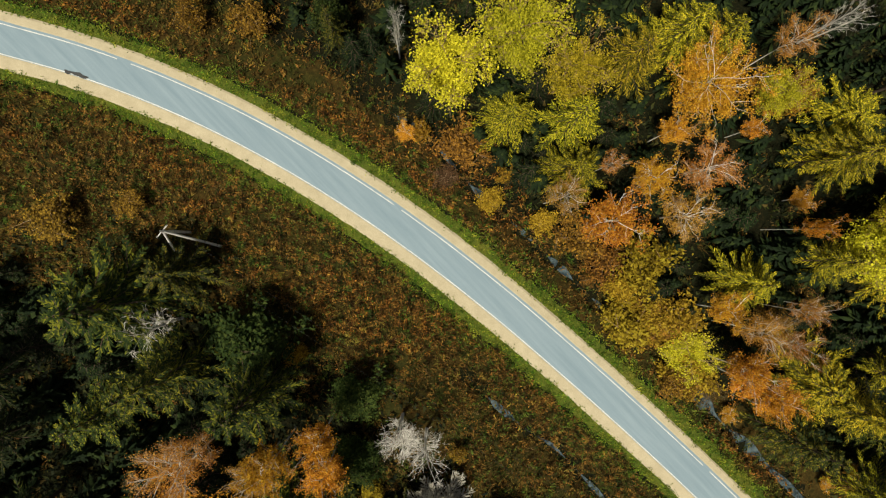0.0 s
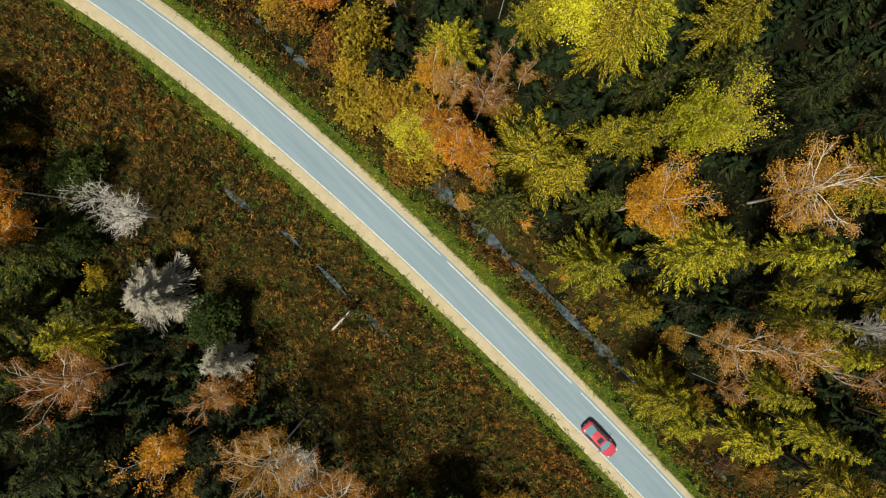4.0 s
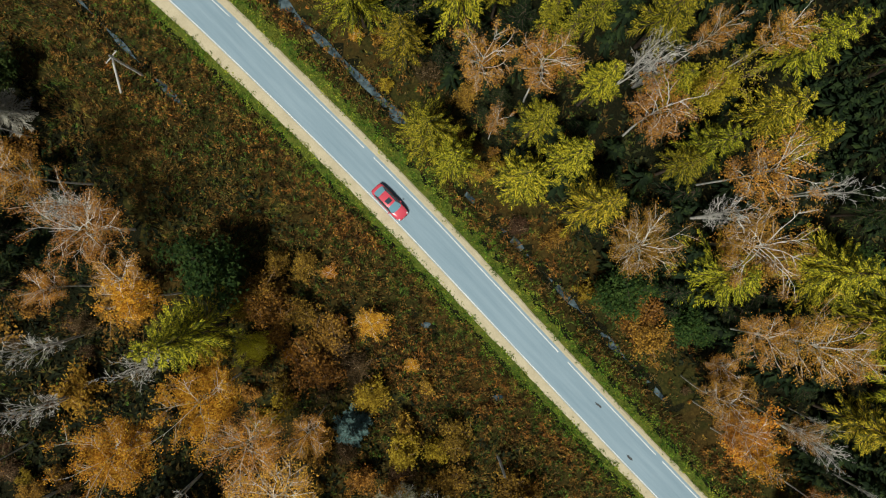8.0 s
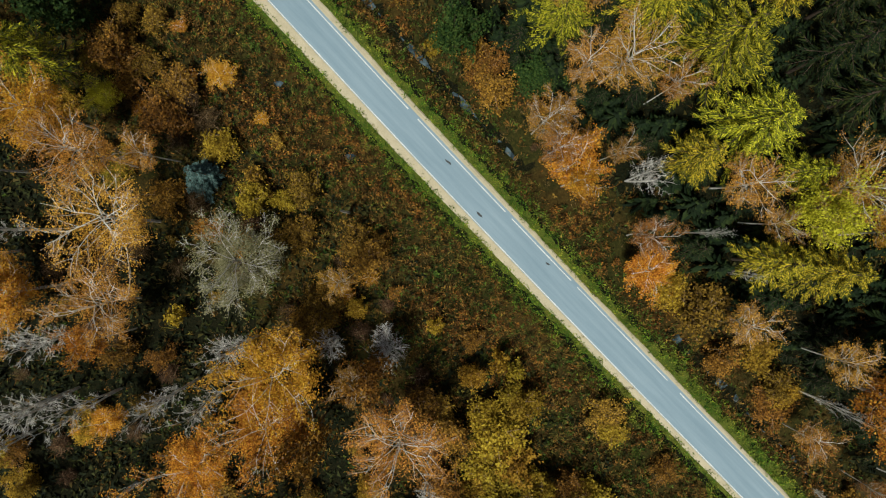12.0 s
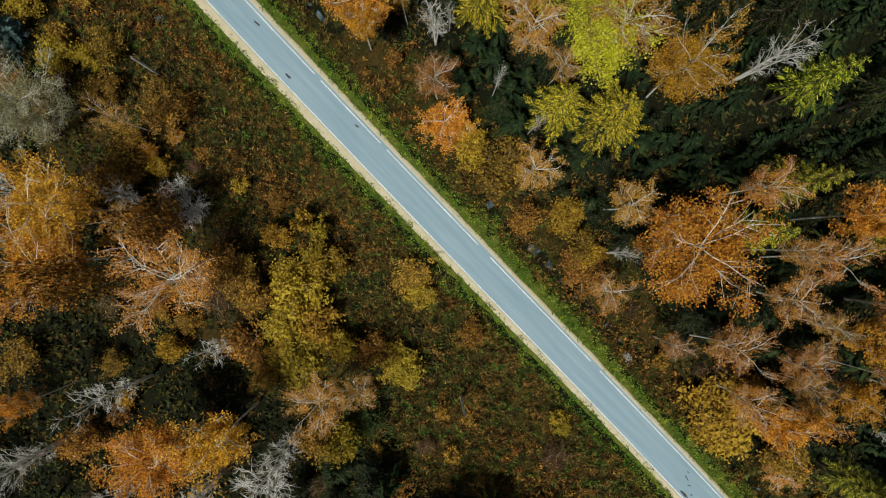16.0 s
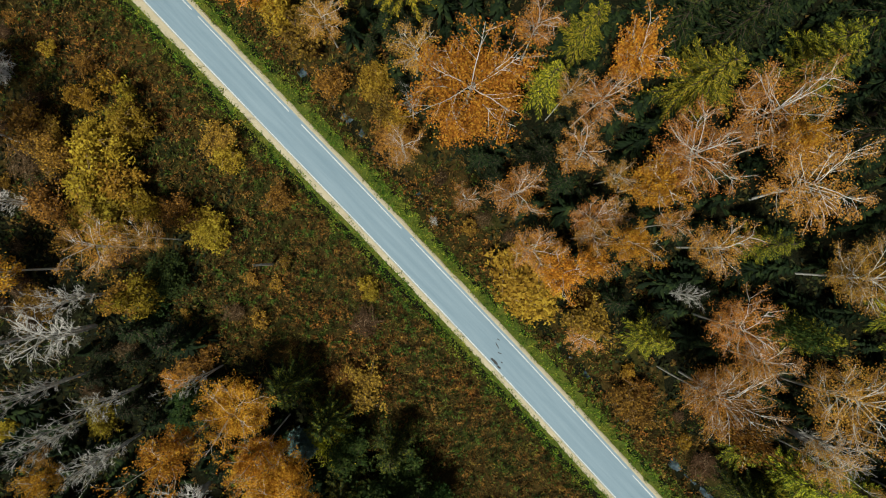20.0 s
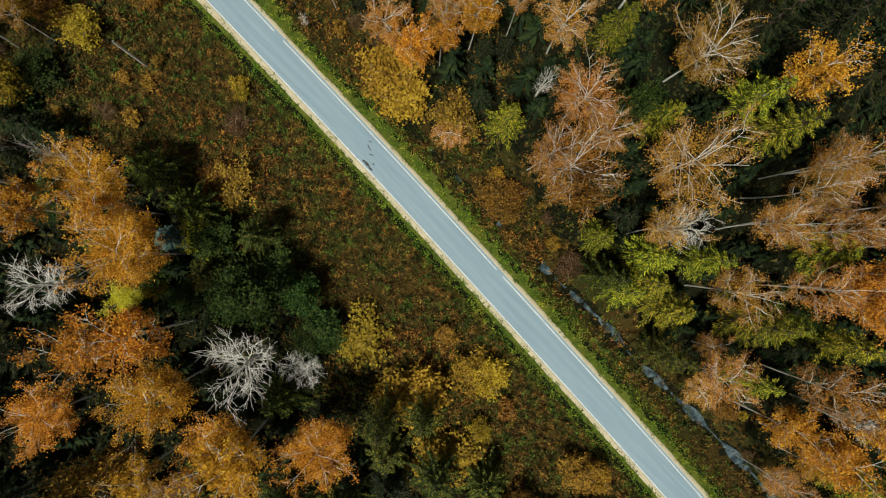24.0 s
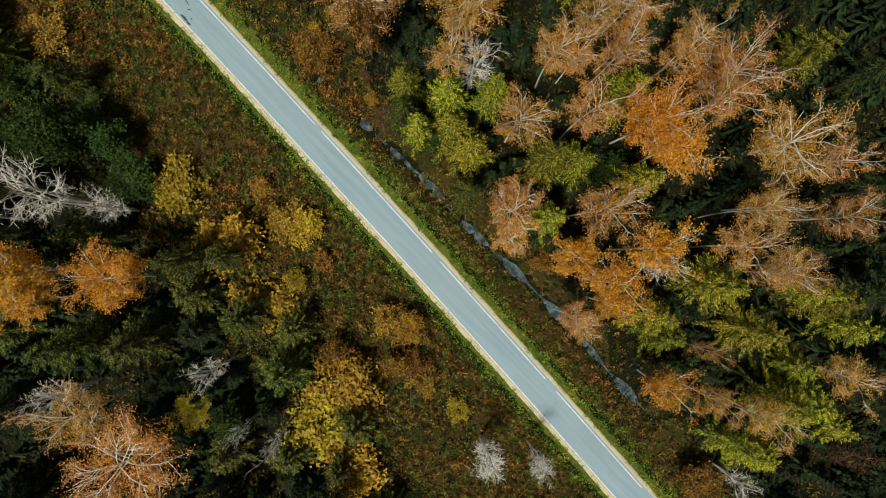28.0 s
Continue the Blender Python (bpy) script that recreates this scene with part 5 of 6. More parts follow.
grow("T", 176.3, -145.1, 16.8, 2.8)
grow("T", 177.8, -141.5, 19.3, 2.1)
grow("T", 178.2, -147.5, 21.0, 2.0)
grow("T", 179.0, -161.9, 16.3, 2.4)
grow("T", 180.7, -140.6, 13.5, 2.2)
grow("T", 183.0, -147.3, 13.6, 2.5)
grow("T", 183.3, -134.0, 13.7, 4.6)
grow("T", 188.1, -141.7, 15.0, 2.6)
grow("T", 188.2, -136.1, 13.5, 2.4)
grow("T", 188.2, -158.3, 15.0, 2.6)
grow("W", 151.9, -167.4, 11.4, 2.0)
grow("W", 152.8, -170.1, 3.5, 2.0)
grow("W", 157.4, -168.0, 11.4, 1.3)
grow("W", 158.6, -170.8, 3.5, 1.5)
grow("W", 169.9, -146.9, 13.0, 1.8)

# --- stand 13 along the road ---
grow("N", 194.0, -168.9, 8.0, 1.7)
grow("O", 177.1, -172.0, 5.0, 2.2)
grow("R", 181.5, -167.4, 10.2, 2.9)
grow("R", 186.3, -161.7, 12.1, 3.4)
grow("R", 188.7, -164.0, 12.1, 2.6)
grow("W", 180.0, -171.0, 9.0, 1.8)


# ---- low plants ----
def scatter(name, n, seed, near, far, size, spread, per, tall, material, label, category, keep=None, flat=0.35, long=2.0, lift=0.0):
    """Clumps of leaves over the band between two distances from the road, joined as one."""
    rng = np.random.default_rng(seed)
    k = rng.integers(60, len(ROAD) - 60, n)
    d = rng.uniform(near, far, n) * rng.choice([-1, 1], n)
    x, y = (ROAD[k] + R_LEFT[k] * d[:, None]).T
    x, y = x + rng.normal(0, 0.6, n), y + rng.normal(0, 0.6, n)
    if keep is not None:
        ok = keep(x, y, rng)
        x, y = x[ok], y[ok]
    n = len(x)
    z = ground_height(x, y) + lift
    tall = tall * rng.uniform(0.5, 1.3, n) * (0.75 + 0.5 * wave(x, y, 0.5, seed))
    c = np.stack([x, y, z], 1)[:, None] + rng.normal(0, 1, (n, per, 3)) * np.array([spread, spread, 0])
    c[:, :, 2] += np.clip(tall[:, None], 0.08, 3) * rng.uniform(0.15, 1, (n, per))
    v, f = leaves(rng, c.reshape(-1, 3), size, flat, long)
    return tagged(part(name, (v, [f]), material), label, category, kind="stuff")


TREES = np.array([p[:4] for p in placed])


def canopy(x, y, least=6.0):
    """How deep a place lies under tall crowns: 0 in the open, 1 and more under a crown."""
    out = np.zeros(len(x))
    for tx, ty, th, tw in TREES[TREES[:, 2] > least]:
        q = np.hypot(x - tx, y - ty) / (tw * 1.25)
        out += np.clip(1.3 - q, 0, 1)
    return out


def room(x, y, least, gap):
    """Whether no plant taller than that stands within the gap."""
    return all(math.hypot(p[0] - x, p[1] - y) > gap for p in placed if p[2] > least)


# scrub under the open wood beside the heath, and along the forest's edge
scrub = np.random.default_rng(63)
for lo, hi, near, far, count, kinds, tall in ((34, 104, -64, -46, 55, "OONNYO", (1.8, 3.8)), (34, 100, -50, -15, 85, "ONNNYN", (1.4, 3.2)), (-8, 60, 6.8, 13, 34, "OONBY", (1.5, 3.2)), (44, 104, -27, -10, 62, "OOYOBN", (1.6, 3.4)),  (60, 160, 7.0, 11.5, 34, "NONYO", (1.2, 2.6))):
    done = 0
    while done < count:
        x0 = scrub.uniform(lo, hi)
        k = int(np.abs(ROAD[:, 0] - x0).argmin())
        d = scrub.uniform(near, far)
        x, y = ROAD[k] + R_LEFT[k] * d
        done += 1
        if room(x, y, 0, 1.3):
            high = scrub.uniform(*tall)
            grow(kinds[int(scrub.integers(len(kinds)))], float(x), float(y), high, high * scrub.uniform(0.38, 0.6))
# bare trees in that wood, and tall spruces deep in the forest that fill it with shade-dark needles
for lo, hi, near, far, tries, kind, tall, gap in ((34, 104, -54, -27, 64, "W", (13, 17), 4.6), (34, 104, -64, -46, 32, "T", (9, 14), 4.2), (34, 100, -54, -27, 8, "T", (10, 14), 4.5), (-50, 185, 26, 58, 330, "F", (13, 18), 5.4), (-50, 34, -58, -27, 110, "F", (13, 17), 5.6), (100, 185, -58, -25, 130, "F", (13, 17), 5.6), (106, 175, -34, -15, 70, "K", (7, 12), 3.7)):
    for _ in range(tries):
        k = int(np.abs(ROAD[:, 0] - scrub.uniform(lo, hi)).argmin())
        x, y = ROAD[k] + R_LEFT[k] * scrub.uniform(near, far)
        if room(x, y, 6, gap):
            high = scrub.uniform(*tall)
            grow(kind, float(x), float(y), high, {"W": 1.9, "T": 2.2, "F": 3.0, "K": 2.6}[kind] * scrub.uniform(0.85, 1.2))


# young spruces fill the gaps between the tall trees, shade put into their colour: the nearer ones single, the deep ones
# one thicket
young = np.random.default_rng(91)
spots = np.array([(p[0], p[1], p[3], p[2]) for p in placed])
thicket = []
for _ in range(6500):
    k = int(young.integers(50, len(ROAD) - 50))
    side = young.choice([-1, 1, 1])
    d = young.uniform(12.0, 60) if side > 0 else -young.uniform(23, 56)
    x, y = ROAD[k] + R_LEFT[k] * d
    q = np.hypot(spots[:, 0] - x, spots[:, 1] - y)
    deep = d > 24 or d < -34
    if d < 0 and 34 < ROAD[k][0] < 96:
        continue
    if q.min() < (2.0 if deep else 1.5) or not (deep or (q[spots[:, 3] > 6] < 9.5).sum() >= 2):
        continue
    high = young.uniform(3.5, 8)
    wide = high * young.uniform(0.27, 0.38)
    spots = np.vstack([spots, (x, y, wide, high)])
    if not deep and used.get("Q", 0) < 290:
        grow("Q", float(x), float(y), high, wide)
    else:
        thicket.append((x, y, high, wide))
needles = []
for x, y, high, wide in thicket:
    q = young.uniform(0, 1, 95) ** 0.8
    r = wide * (1.05 - q) * young.uniform(0.75, 1.15, 95)
    a = np.round(q * 9) * 1.7 + young.integers(0, 7, 95) * 0.9 + young.normal(0, 0.12, 95)
    a0, dz = young.uniform(0, 6.28), float(ground_height(np.array([x]), np.array([y]))[0])
    out = np.stack([np.cos(a + a0), np.sin(a + a0)], 1)
    side = np.stack([-out[:, 1], out[:, 0]], 1) * young.uniform(0.14, 0.3, (95, 1))
    z = dz + high * (0.1 + 0.9 * q)
    tip = np.c_[out * r[:, None], z - 0.28 * r]
    root_ = np.c_[out * r[:, None] * 0.12, z]
    mid = root_ * 0.45 + tip * 0.55
    v = np.stack([root_, mid + np.c_[side, np.full(95, -0.06)], tip, mid - np.c_[side, np.full(95, 0.06)]], 1)
    needles.append(v.reshape(-1, 3) + np.array([x, y, 0]))
needles = np.concatenate(needles)
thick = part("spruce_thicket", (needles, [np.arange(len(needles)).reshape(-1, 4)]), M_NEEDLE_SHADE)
tagged(thick, "dense thicket of young spruces deep in the forest, coloured dark as shade", "thicket", kind="stuff")


def clear_of_road(x, y, rng):
    d, k = off_road(x, y)
    along = ROAD[k, 0]
    far = np.clip((np.abs(d) - 26) / 14, 0, 0.75)
    wood = (d < 0) & (along > 34) & (along < 98)
    open_air = rng.uniform(0, 1, len(x)) > np.where(wood, 0.14 + 0.6 * np.clip(canopy(x, y), 0, 1), np.maximum(far, 0.85 * np.clip(canopy(x, y), 0, 1)))
    a = np.abs(d) + np.where(d < 0, narrowing(x, -1), narrowing(x, 1))
    return open_air & (a > 4.9 + 0.5 * wave(x, y, 0.7, 21) - rng.uniform(0, 0.7, len(x)))


# sets the shade-coloured plants mostly under crowns and deep in the forest
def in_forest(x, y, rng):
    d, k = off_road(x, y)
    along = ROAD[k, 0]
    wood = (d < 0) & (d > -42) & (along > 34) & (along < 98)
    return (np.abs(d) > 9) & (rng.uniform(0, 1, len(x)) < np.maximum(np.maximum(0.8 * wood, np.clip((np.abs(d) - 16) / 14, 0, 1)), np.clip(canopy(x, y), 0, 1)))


def verge_only(x, y, rng):
    d, _ = off_road(x, y)
    a = np.abs(d) + np.where(d < 0, narrowing(x, -1), narrowing(x, 1))
    return (a > 3.0 + 0.12 * wave(x, y, 1.1, 22)) & (a < 5.25 + 0.4 * wave(x, y, 0.6, 23) + rng.normal(0, 0.2, len(x)))


def tufts(n, seed, near, far, sides, blades=11, long=0.42):
    """Tufts of tall grass and heath stems, blades leaning out of each foot, joined as one."""
    rng = np.random.default_rng(seed)
    k = rng.integers(60, len(ROAD) - 60, n)
    d = (near + (far - near) * rng.uniform(0, 1, n) ** 1.15) * rng.choice(sides, n)
    x, y = (ROAD[k] + R_LEFT[k] * d[:, None]).T
    ok = clear_of_road(x, y, rng)
    x, y = x[ok], y[ok]
    n = len(x)
    foot = np.stack([x, y, ground_height(x, y) + 0.03], 1)[:, None] + rng.normal(0, 0.11, (n, blades, 3)) * np.array([1, 1, 0.2])
    # neighbouring tufts lean the same way, as the wind left them
    sway = np.stack([wave(x, y, 0.6, 61), wave(x, y, 0.6, 62)], 1)[:, None] * 0.45
    a = rng.uniform(0, 6.28, (n, blades))
    out = np.stack([np.cos(a), np.sin(a)], -1) * rng.uniform(0.25, 1.0, (n, blades, 1)) + sway
    size = long * rng.uniform(0.55, 1.35, (n, 1, 1)) * rng.uniform(0.6, 1.2, (n, blades, 1))
    tip = foot + np.concatenate([out, rng.uniform(0.5, 1.2, (n, blades, 1))], -1) * size
    flank = np.stack([-out[..., 1], out[..., 0], np.zeros((n, blades))], -1)
    flank *= rng.uniform(0.035, 0.07, (n, blades, 1)) / (np.linalg.norm(flank, axis=-1, keepdims=True) + 1e-6)
    v = np.stack([foot * 0.6 + tip * 0.4 - flank, foot * 0.6 + tip * 0.4 + flank, tip], 2)
    v[:, :, 0] -= (tip - foot) * 0.3
    v = v.reshape(-1, 3)
    return tagged(part("heath_plants", (v, [np.arange(len(v)).reshape(-1, 3)]), M_HEATH), "brown, rust and olive grass and heath plants covering the ground", "heath", kind="stuff")


tufts(44000, 301, 3.7, 24, (-1, -1, 1), 9, 0.6)
tufts(14000, 311, 22, 54, (-1, -1, 1), 8, 0.7)


def shrublets(n, seed, near, far, material=M_SHRUBLET, patchy=0.0, label="rust-brown and olive ferns and low shrubs on the heath"):
    """Low domed clumps of heath plants, joined as one."""
    rng = np.random.default_rng(seed)
    k = rng.integers(60, len(ROAD) - 60, n)
    d = (near + (far - near) * rng.uniform(0, 1, n) ** 1.25) * rng.choice([-1, -1, 1], n)
    x, y = (ROAD[k] + R_LEFT[k] * d[:, None]).T
    # hollows stay bare
    ok = clear_of_road(x, y, rng) & (wave(x, y, 1.1, 45) + rng.normal(0, 0.15, n) < 0.62)
    if patchy:
        ok &= wave(x, y, 0.33, 47) + rng.normal(0, 0.12, n) > patchy
    x, y = x[ok], y[ok]
    n, per = len(x), 15
    r = rng.uniform(0.28, 0.72, n) * (1 + 0.5 * wave(x, y, 0.35, 41))
    h = r * rng.uniform(0.9, 1.7, n)
    a, q = rng.uniform(0, 6.28, (n, per)), np.sqrt(rng.uniform(0, 1, (n, per)))
    c = np.stack([x[:, None] + np.cos(a) * q * r[:, None], y[:, None] + np.sin(a) * q * r[:, None], ground_height(x, y)[:, None] + h[:, None] * (1.05 - 0.9 * q**2)], -1)
    v, f = leaves(rng, c.reshape(-1, 3), 0.135, 0.2, 2.6)
    return tagged(part("heath_shrubs", (v, [f]), material), label, "heath shrubs", kind="stuff")


shrublets(26000, 302, 3.8, 24)
shrublets(9000, 312, 22, 52)
shrublets(12000, 322, 4.8, 14, M_BRACKEN, 0.3, "rust-red withered bracken in drifts beside the verge")
scatter("forest_floor_plants", 46000, 305, 8, 72, 0.34, 0.5, 5, 0.7, M_LITTER_SHADE, "ferns and bilberry plants on the forest floor, colours darkened for its shade", "undergrowth", in_forest)
scatter("verge_plants", 27000, 303, 2.0, 5.8, 0.1, 0.18, 6, 0.2, M_VERGE_LEAF, "green leafy plants on the roadside verge", "verge plants", verge_only, lift=0.1)
scatter("dry_grass", 2500, 304, 5.0, 30, 0.05, 0.2, 10, 0.5, M_STRAW, "tufts of pale dry grass between the heath plants", "dry grass", clear_of_road, 0.1, 7.0)


# ---- power poles ----
def pole_set(x, y, high, legs, lean=(0, 0), arm=True, label="weathered grey wooden power pole with a slanting brace"):
    """A wooden pole with braces; legs: feet of the braces relative to the pole's foot."""
    z = float(ground_height(np.array([float(x)]), np.array([float(y)]))[0]) - 0.1
    root = new("power_pole")
    root.location = (x, y, z)
    top = np.array([lean[0], lean[1], high])
    b = Bag()
    b.tube([(0, 0, 0), tuple(top * 0.5), tuple(top)], [0.15, 0.13, 0.11], 8)
    smooth(part("pole", b.data(), M_WOOD, root))
    for lx, ly in legs:
        b = Bag()
        t = top * 0.93
        b.tube([(lx, ly, 0), tuple((np.array([lx, ly, 0]) + t) / 2), tuple(t)], [0.14, 0.125, 0.11], 8)
        smooth(part("brace", b.data(), M_WOOD, root))
    if arm:
        d = np.array([0.64, 0.77, 0])
        b = Bag()
        c = top * 0.95
        b.tube([tuple(c - d * 0.8), tuple(c + d * 0.8)], [0.06, 0.06], 4)
        part("crossarm", b.data(), M_WOOD, root)
        for s in (-0.7, 0.7):
            b = Bag()
            q = c + d * s
            b.tube([tuple(q), tuple(q + [0, 0, 0.1]), tuple(q + [0, 0, 0.22])], [0.03, 0.06, 0.035], 6)
            part("insulator", b.data(), M_PLATE, root)
    tagged(root, label, "power pole", "power poles")
    return np.array([x, y, z]) + top * 0.95


tops = [
    pole_set(-25.5, 1.0, 7.4, [(3.5, -1.6), (-1.2, -2.9)], label="grey wooden power pole with two long braces"),
    pole_set(21.0, -31.0, 6.8, [(-2.4, -2.2)]),
    pole_set(59.3, -72.5, 6.2, [], (0.1, 0.0), False, "bleached grey wooden pole standing in the heath"),
    pole_set(92.7, -108.2, 7.7, [], (0.1, 0.1), False, "bleached grey wooden pole standing in the heath"),
    pole_set(143.7, -162.0, 6.4, [], (0.1, 0.1), False, "bleached grey wooden pole standing in the heath"),
]
wire_root = new("power_line")
for s in (-0.7, 0.7):
    d = np.array([0.64, 0.77, 0]) * s
    t = np.linspace(0, 1, 14)[:, None]
    b = Bag()
    line = tops[0] * (1 - t) + tops[1] * t + d + np.array([0, 0, 0.2])
    line[:, 2] -= 4 * 0.7 * (t * (1 - t))[:, 0]
    b.tube(line, [0.006] * 14, 3)
    part("wire", b.data(), M_WIRE, wire_root)
tagged(wire_root, "thin power wires hanging between two wooden poles", "power line")


# ---- tar patches and cracks on the road ----
def patch(x, y, long, wide, turn, seed):
    rng = np.random.default_rng(seed)
    n = 12
    a = np.arange(n) * 2 * np.pi / n
    r = rng.uniform(0.6, 1.15, n)
    u, w = np.cos(a) * r * long / 2, np.sin(a) * r * wide / 2
    ct, st = math.cos(radians(turn)), math.sin(radians(turn))
    v = np.c_[x + u * ct - w * st, y + u * st + w * ct, np.full(n, 0.036)]
    v = np.vstack([v, [x, y, 0.0385]])
    part("tar_patch", (v, [np.array([[k, (k + 1) % n, n] for k in range(n)])]), M_CRACK, road)


patch(-36.94, 17.76, 2.20, 0.50, -20, 1)
patch(-38.12, 18.06, 1.00, 0.50, -20, 2)
patch(70.23, -67.02, 1.20, 0.25, -40, 3)
patch(73.62, -72.75, 0.90, 0.30, -45, 4)
patch(81.12, -78.18, 0.70, 0.22, -35, 5)
patch(117.82, -117.20, 0.90, 0.14, -60, 6)
patch(118.08, -118.03, 0.50, 0.14, -20, 7)
patch(118.34, -119.10, 0.25, 0.20, 0, 8)
patch(117.55, -119.05, 1.20, 0.35, -45, 9)
patch(118.0, -119.6, 0.70, 0.25, -40, 10)
patch(117.94, -116.51, 0.50, 0.12, -30, 11)


# ---- the red car ----
def slab(name, rows, material, parent, label="", both=True):
    """A skinned surface through rows of points, given for one side and mirrored."""
    bm = bmesh.new()
    grid = []
    for r in rows:
        r = list(r)
        if both:
            r = r + [(x, -y, z) for x, y, z in reversed(r) if abs(y) > 1e-6]
        grid.append([bm.verts.new(p) for p in r])
    for a, b in zip(grid, grid[1:]):
        for i in range(len(a) - 1):
            bm.faces.new((a[i], a[i + 1], b[i + 1], b[i]))
    return smooth(part(name, bm, material, parent, label))


def block(name, c, s, material, parent, label="", bevel=0.02):
    bm = bmesh.new()
    bmesh.ops.create_cube(bm, size=1, matrix=Matrix.Translation(c) @ Matrix.Diagonal((*s, 1)))
    bmesh.ops.bevel(bm, geom=bm.edges[:], offset=min(bevel, min(s) * 0.45), segments=2, affect="EDGES")
    return part(name, bm, material, parent, label)


def make_car(x, y, z, turn):
    car = new("red_car")
    # stations from tail to nose: x, half width, lower edge, shoulder, deck
    st = [(-2.20, 0.60, 0.42, 0.70, 0.84), (-2.12, 0.76, 0.30, 0.78, 0.94), (-1.85, 0.86, 0.24, 0.84, 1.00), (-1.3, 0.895, 0.22, 0.86, 0.98), (-0.5, 0.90, 0.20, 0.85, 0.95),
          (0.4, 0.90, 0.20, 0.83, 0.93), (0.95, 0.895, 0.21, 0.80, 0.92), (1.45, 0.875, 0.23, 0.74, 0.86), (1.85, 0.83, 0.26, 0.68, 0.79), (2.1, 0.72, 0.30, 0.62, 0.70), (2.22, 0.52, 0.40, 0.56, 0.62)]
    rows = [[(sx, w * 0.9, lo), (sx, w * 0.99, lo + 0.16), (sx, w, (lo + sh) / 2), (sx, w * 0.985, sh), (sx, w * 0.90, dk - 0.03), (sx, w * 0.55, dk), (sx, 0, dk + 0.015)] for sx, w, lo, sh, dk in st]
    slab("body", rows, M_RED, car)
    slab("bumper", [[(-2.20, 0.54, 0.42), (-2.20, 0.60, 0.6), (-2.20, 0.54, 0.83)], [(-2.235, 0.40, 0.44), (-2.235, 0.46, 0.6), (-2.235, 0.4, 0.8)]], M_RED, car)
    slab("bumper", [[(2.22, 0.47, 0.41), (2.22, 0.52, 0.5), (2.22, 0.46, 0.61)], [(2.26, 0.36, 0.42), (2.26, 0.4, 0.5), (2.26, 0.34, 0.59)]], M_BLACK, car, "dark front grille")
    # cabin
    slab("roof", [[(-1.15, 0.56, 1.39), (-1.15, 0.3, 1.415), (-1.15, 0, 1.42)], [(-0.6, 0.60, 1.435), (-0.6, 0.3, 1.465), (-0.6, 0, 1.475)], [(0.05, 0.60, 1.43), (0.05, 0.3, 1.46), (0.05, 0, 1.47)], [(0.38, 0.57, 1.385), (0.38, 0.3, 1.42), (0.38, 0, 1.43)]], M_RED, car)
    block("sunroof", (-0.12, 0, 1.472), (0.52, 0.74, 0.02), M_GLASS_DARK, car, "dark glass sunroof")
    slab("windscreen", [[(0.38, 0.57, 1.385), (0.38, 0.3, 1.42), (0.38, 0, 1.43)], [(0.72, 0.68, 1.17), (0.76, 0.35, 1.19), (0.78, 0, 1.2)], [(1.08, 0.76, 0.93), (1.18, 0.4, 0.945), (1.2, 0, 0.95)]], M_GLASS_CAR, car, "wide windscreen with the sky's reflection put into its light blue colour")
    slab("rear_window", [[(-1.15, 0.56, 1.39), (-1.15, 0.3, 1.415), (-1.15, 0, 1.42)], [(-1.5, 0.63, 1.2), (-1.52, 0.3, 1.22), (-1.53, 0, 1.225)], [(-1.78, 0.68, 1.005), (-1.85, 0.35, 1.015), (-1.87, 0, 1.02)]], M_GLASS_CAR, car)
    for s in (-1, 1):
        slab("side_window", [[(-1.15, s * 0.565, 1.385), (-1.7, s * 0.78, 0.98)], [(-0.6, s * 0.605, 1.43), (-0.75, s * 0.835, 0.965)], [(-0.25, s * 0.605, 1.43), (-0.2, s * 0.84, 0.955)], [(0.38, s * 0.575, 1.38), (0.98, s * 0.81, 0.93)]], M_GLASS_DARK, car, both=False)
        block("door_pillar", (-0.42, s * 0.735, 1.2), (0.07, 0.03, 0.46), M_BLACK, car).rotation_euler = (0, 0, 0)
        block("door_sill", (-0.1, s * 0.87, 0.24), (2.2, 0.06, 0.1), M_BLACK, car)
        block("roof_rail", (-0.38, s * 0.6, 1.447), (1.5, 0.03, 0.03), M_BLACK, car)
        mirror = block("side_mirror", (0.78, s * 0.98, 1.0), (0.17, 0.2, 0.14), M_RED, car, bevel=0.05)
        part("mirror_glass", ([(0.69, s * 0.9, 0.95), (0.69, s * 1.06, 0.95), (0.69, s * 1.06, 1.05), (0.69, s * 0.9, 1.05)], [np.array([[0, 1, 2, 3]])]), M_GLASS_CAR, mirror)
        block("headlight", (2.02, s * 0.62, 0.66), (0.26, 0.24, 0.12), M_LAMP, car, "clear headlight", 0.05)
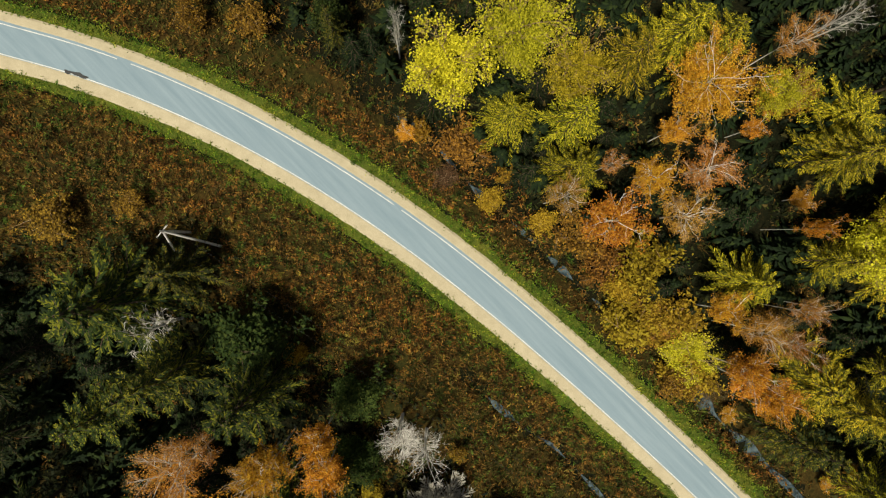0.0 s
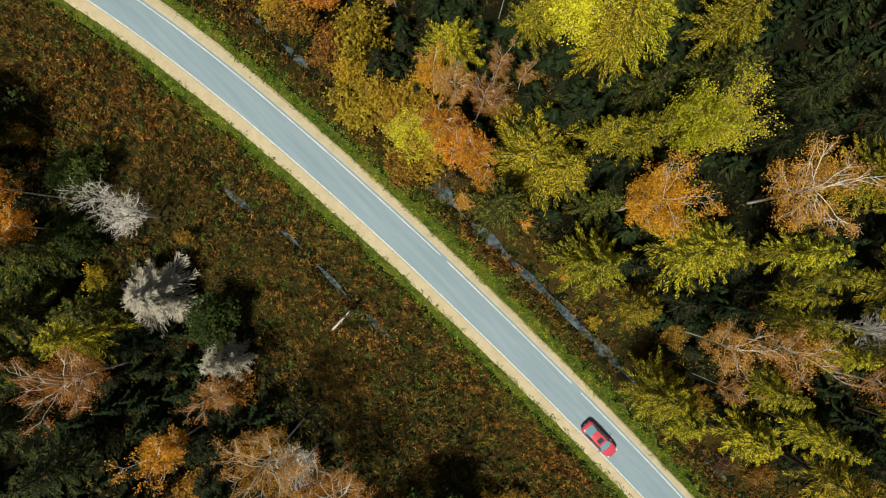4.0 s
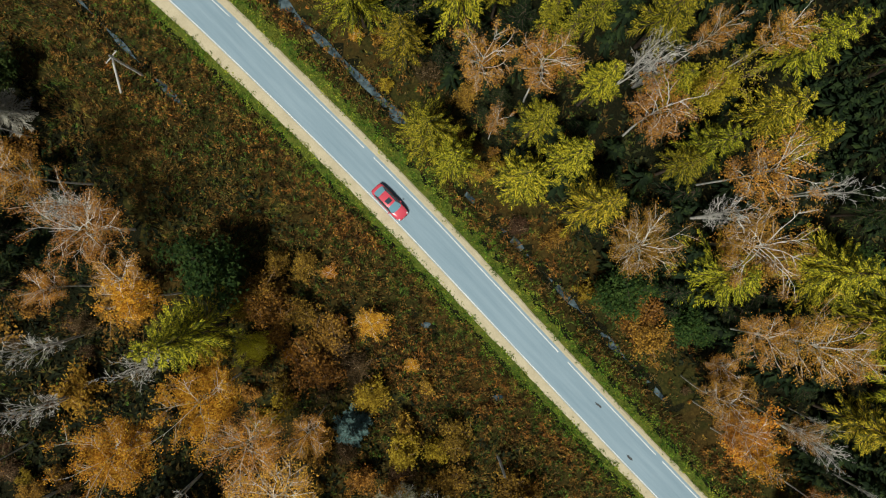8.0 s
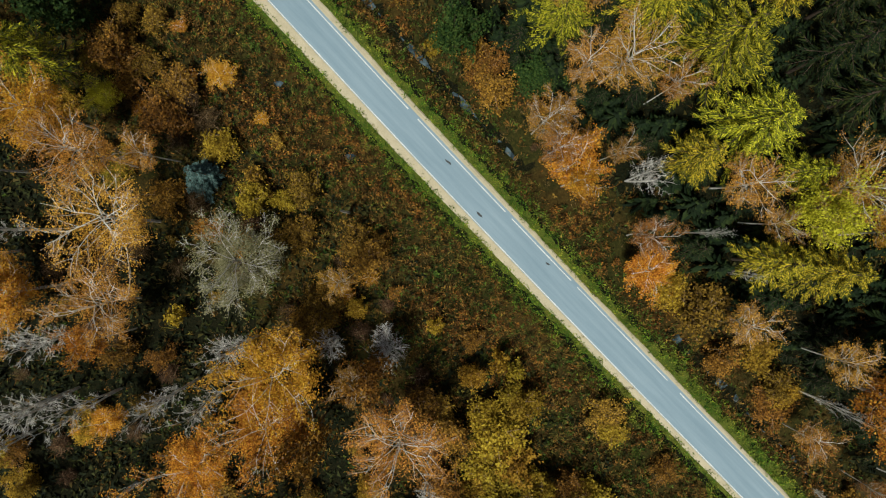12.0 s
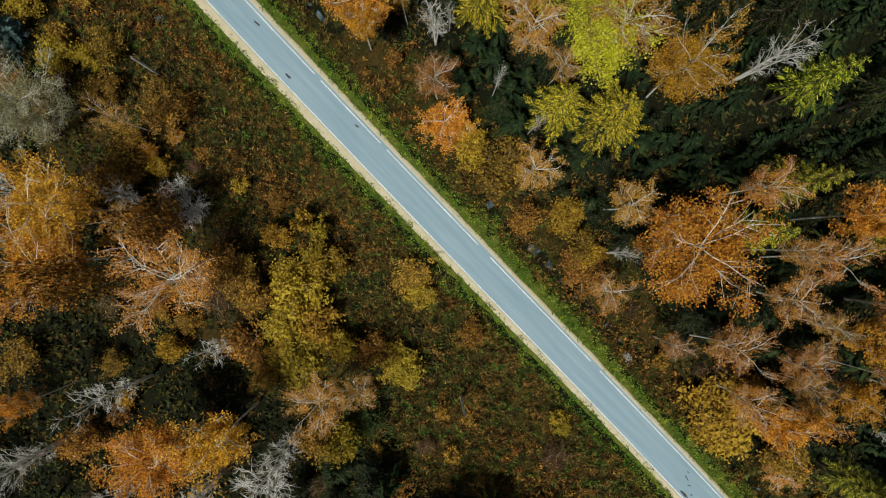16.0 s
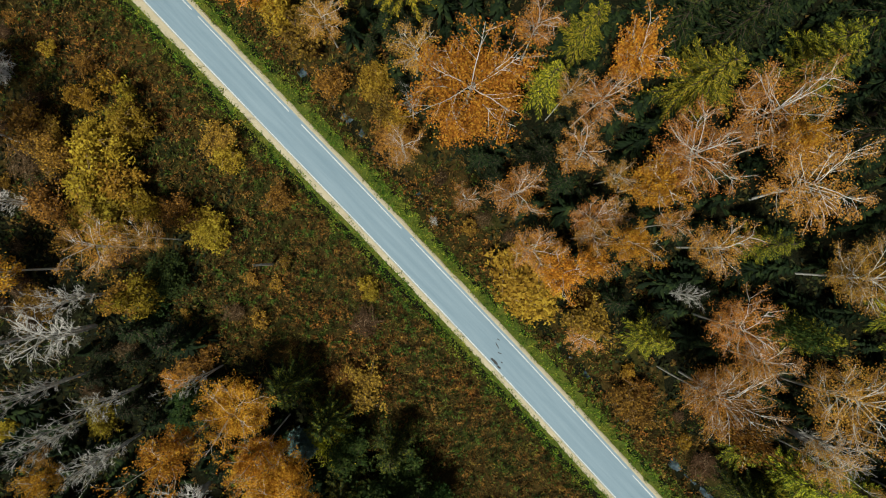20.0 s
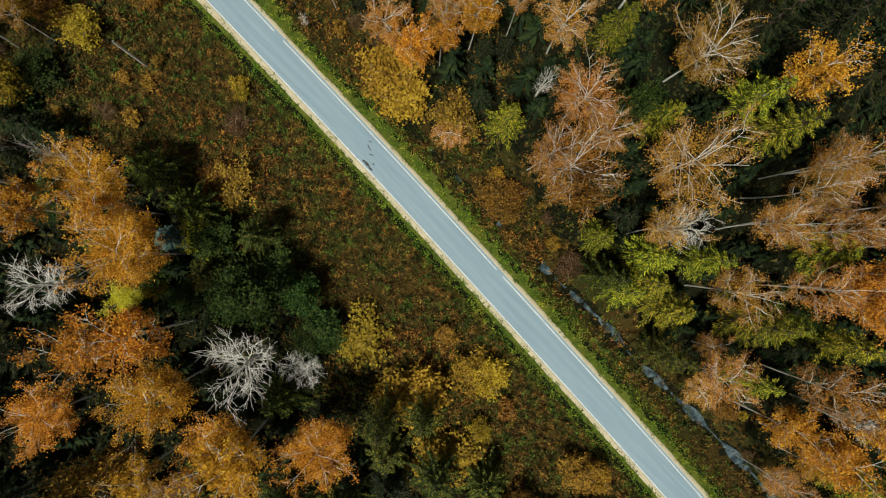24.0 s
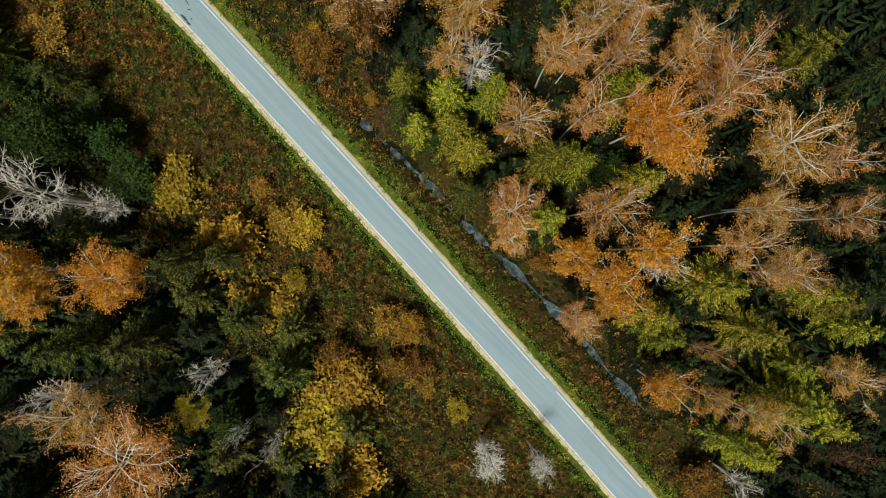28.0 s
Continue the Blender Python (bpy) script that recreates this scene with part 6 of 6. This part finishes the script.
        block("tail_light", (-2.11, s * 0.66, 0.82), (0.14, 0.2, 0.14), M_TAIL, car, "dark red tail light", 0.04)
        for hx in (-0.62, 0.28):
            block("door_handle", (hx, s * 0.905, 0.78), (0.18, 0.03, 0.035), M_RED, car, bevel=0.01)
        for sx in (-0.45, 0.5):
            block("door_seam", (sx, s * 0.8985, 0.56), (0.012, 0.012, 0.5), M_BLACK, car, bevel=0.002)
        for wx in (-1.35, 1.38):
            wheel = new("wheel")
            wheel.parent = car
            wheel.location = (wx, s * 0.80, 0.32)
            bm = bmesh.new()
            bmesh.ops.create_cone(bm, cap_ends=True, segments=28, radius1=0.32, radius2=0.32, depth=0.2, matrix=Matrix.Rotation(radians(90), 4, "X"))
            bmesh.ops.bevel(bm, geom=[e for e in bm.edges if len(e.link_faces) == 2 and any(len(f.verts) > 4 for f in e.link_faces)], offset=0.035, segments=2, affect="EDGES")
            smooth(part("tyre", bm, M_TYRE, wheel))
            bm = bmesh.new()
            bmesh.ops.create_cone(bm, cap_ends=True, segments=24, radius1=0.21, radius2=0.19, depth=0.21, matrix=Matrix.Rotation(radians(90), 4, "X"))
            part("rim", bm, M_ALLOY, wheel)
    block("wiper", (1.09, 0.25, 0.985), (0.03, 0.55, 0.015), M_BLACK, car, bevel=0.004)
    block("wiper", (1.09, -0.35, 0.985), (0.03, 0.5, 0.015), M_BLACK, car, bevel=0.004)
    block("number_plate", (-2.245, 0, 0.62), (0.015, 0.5, 0.11), M_PLATE, car, bevel=0.004)
    block("number_plate", (2.265, 0, 0.46), (0.015, 0.5, 0.11), M_PLATE, car, bevel=0.004)
    block("aerial", (-1.05, 0, 1.45), (0.16, 0.05, 0.06), M_RED, car, bevel=0.02)
    block("underbody", (0, 0, 0.27), (3.9, 1.5, 0.16), M_BLACK, car)
    car.matrix_basis = Matrix.Translation((x, y, z)) @ Matrix.Rotation(radians(turn), 4, "Z") @ Matrix.Diagonal((1.0, 0.9, 1, 1))
    tagged(car, "red hatchback car with dark glass driving on the asphalt", "car")
    return car


make_car(47.75, -44.95, 0.012, -46.5)
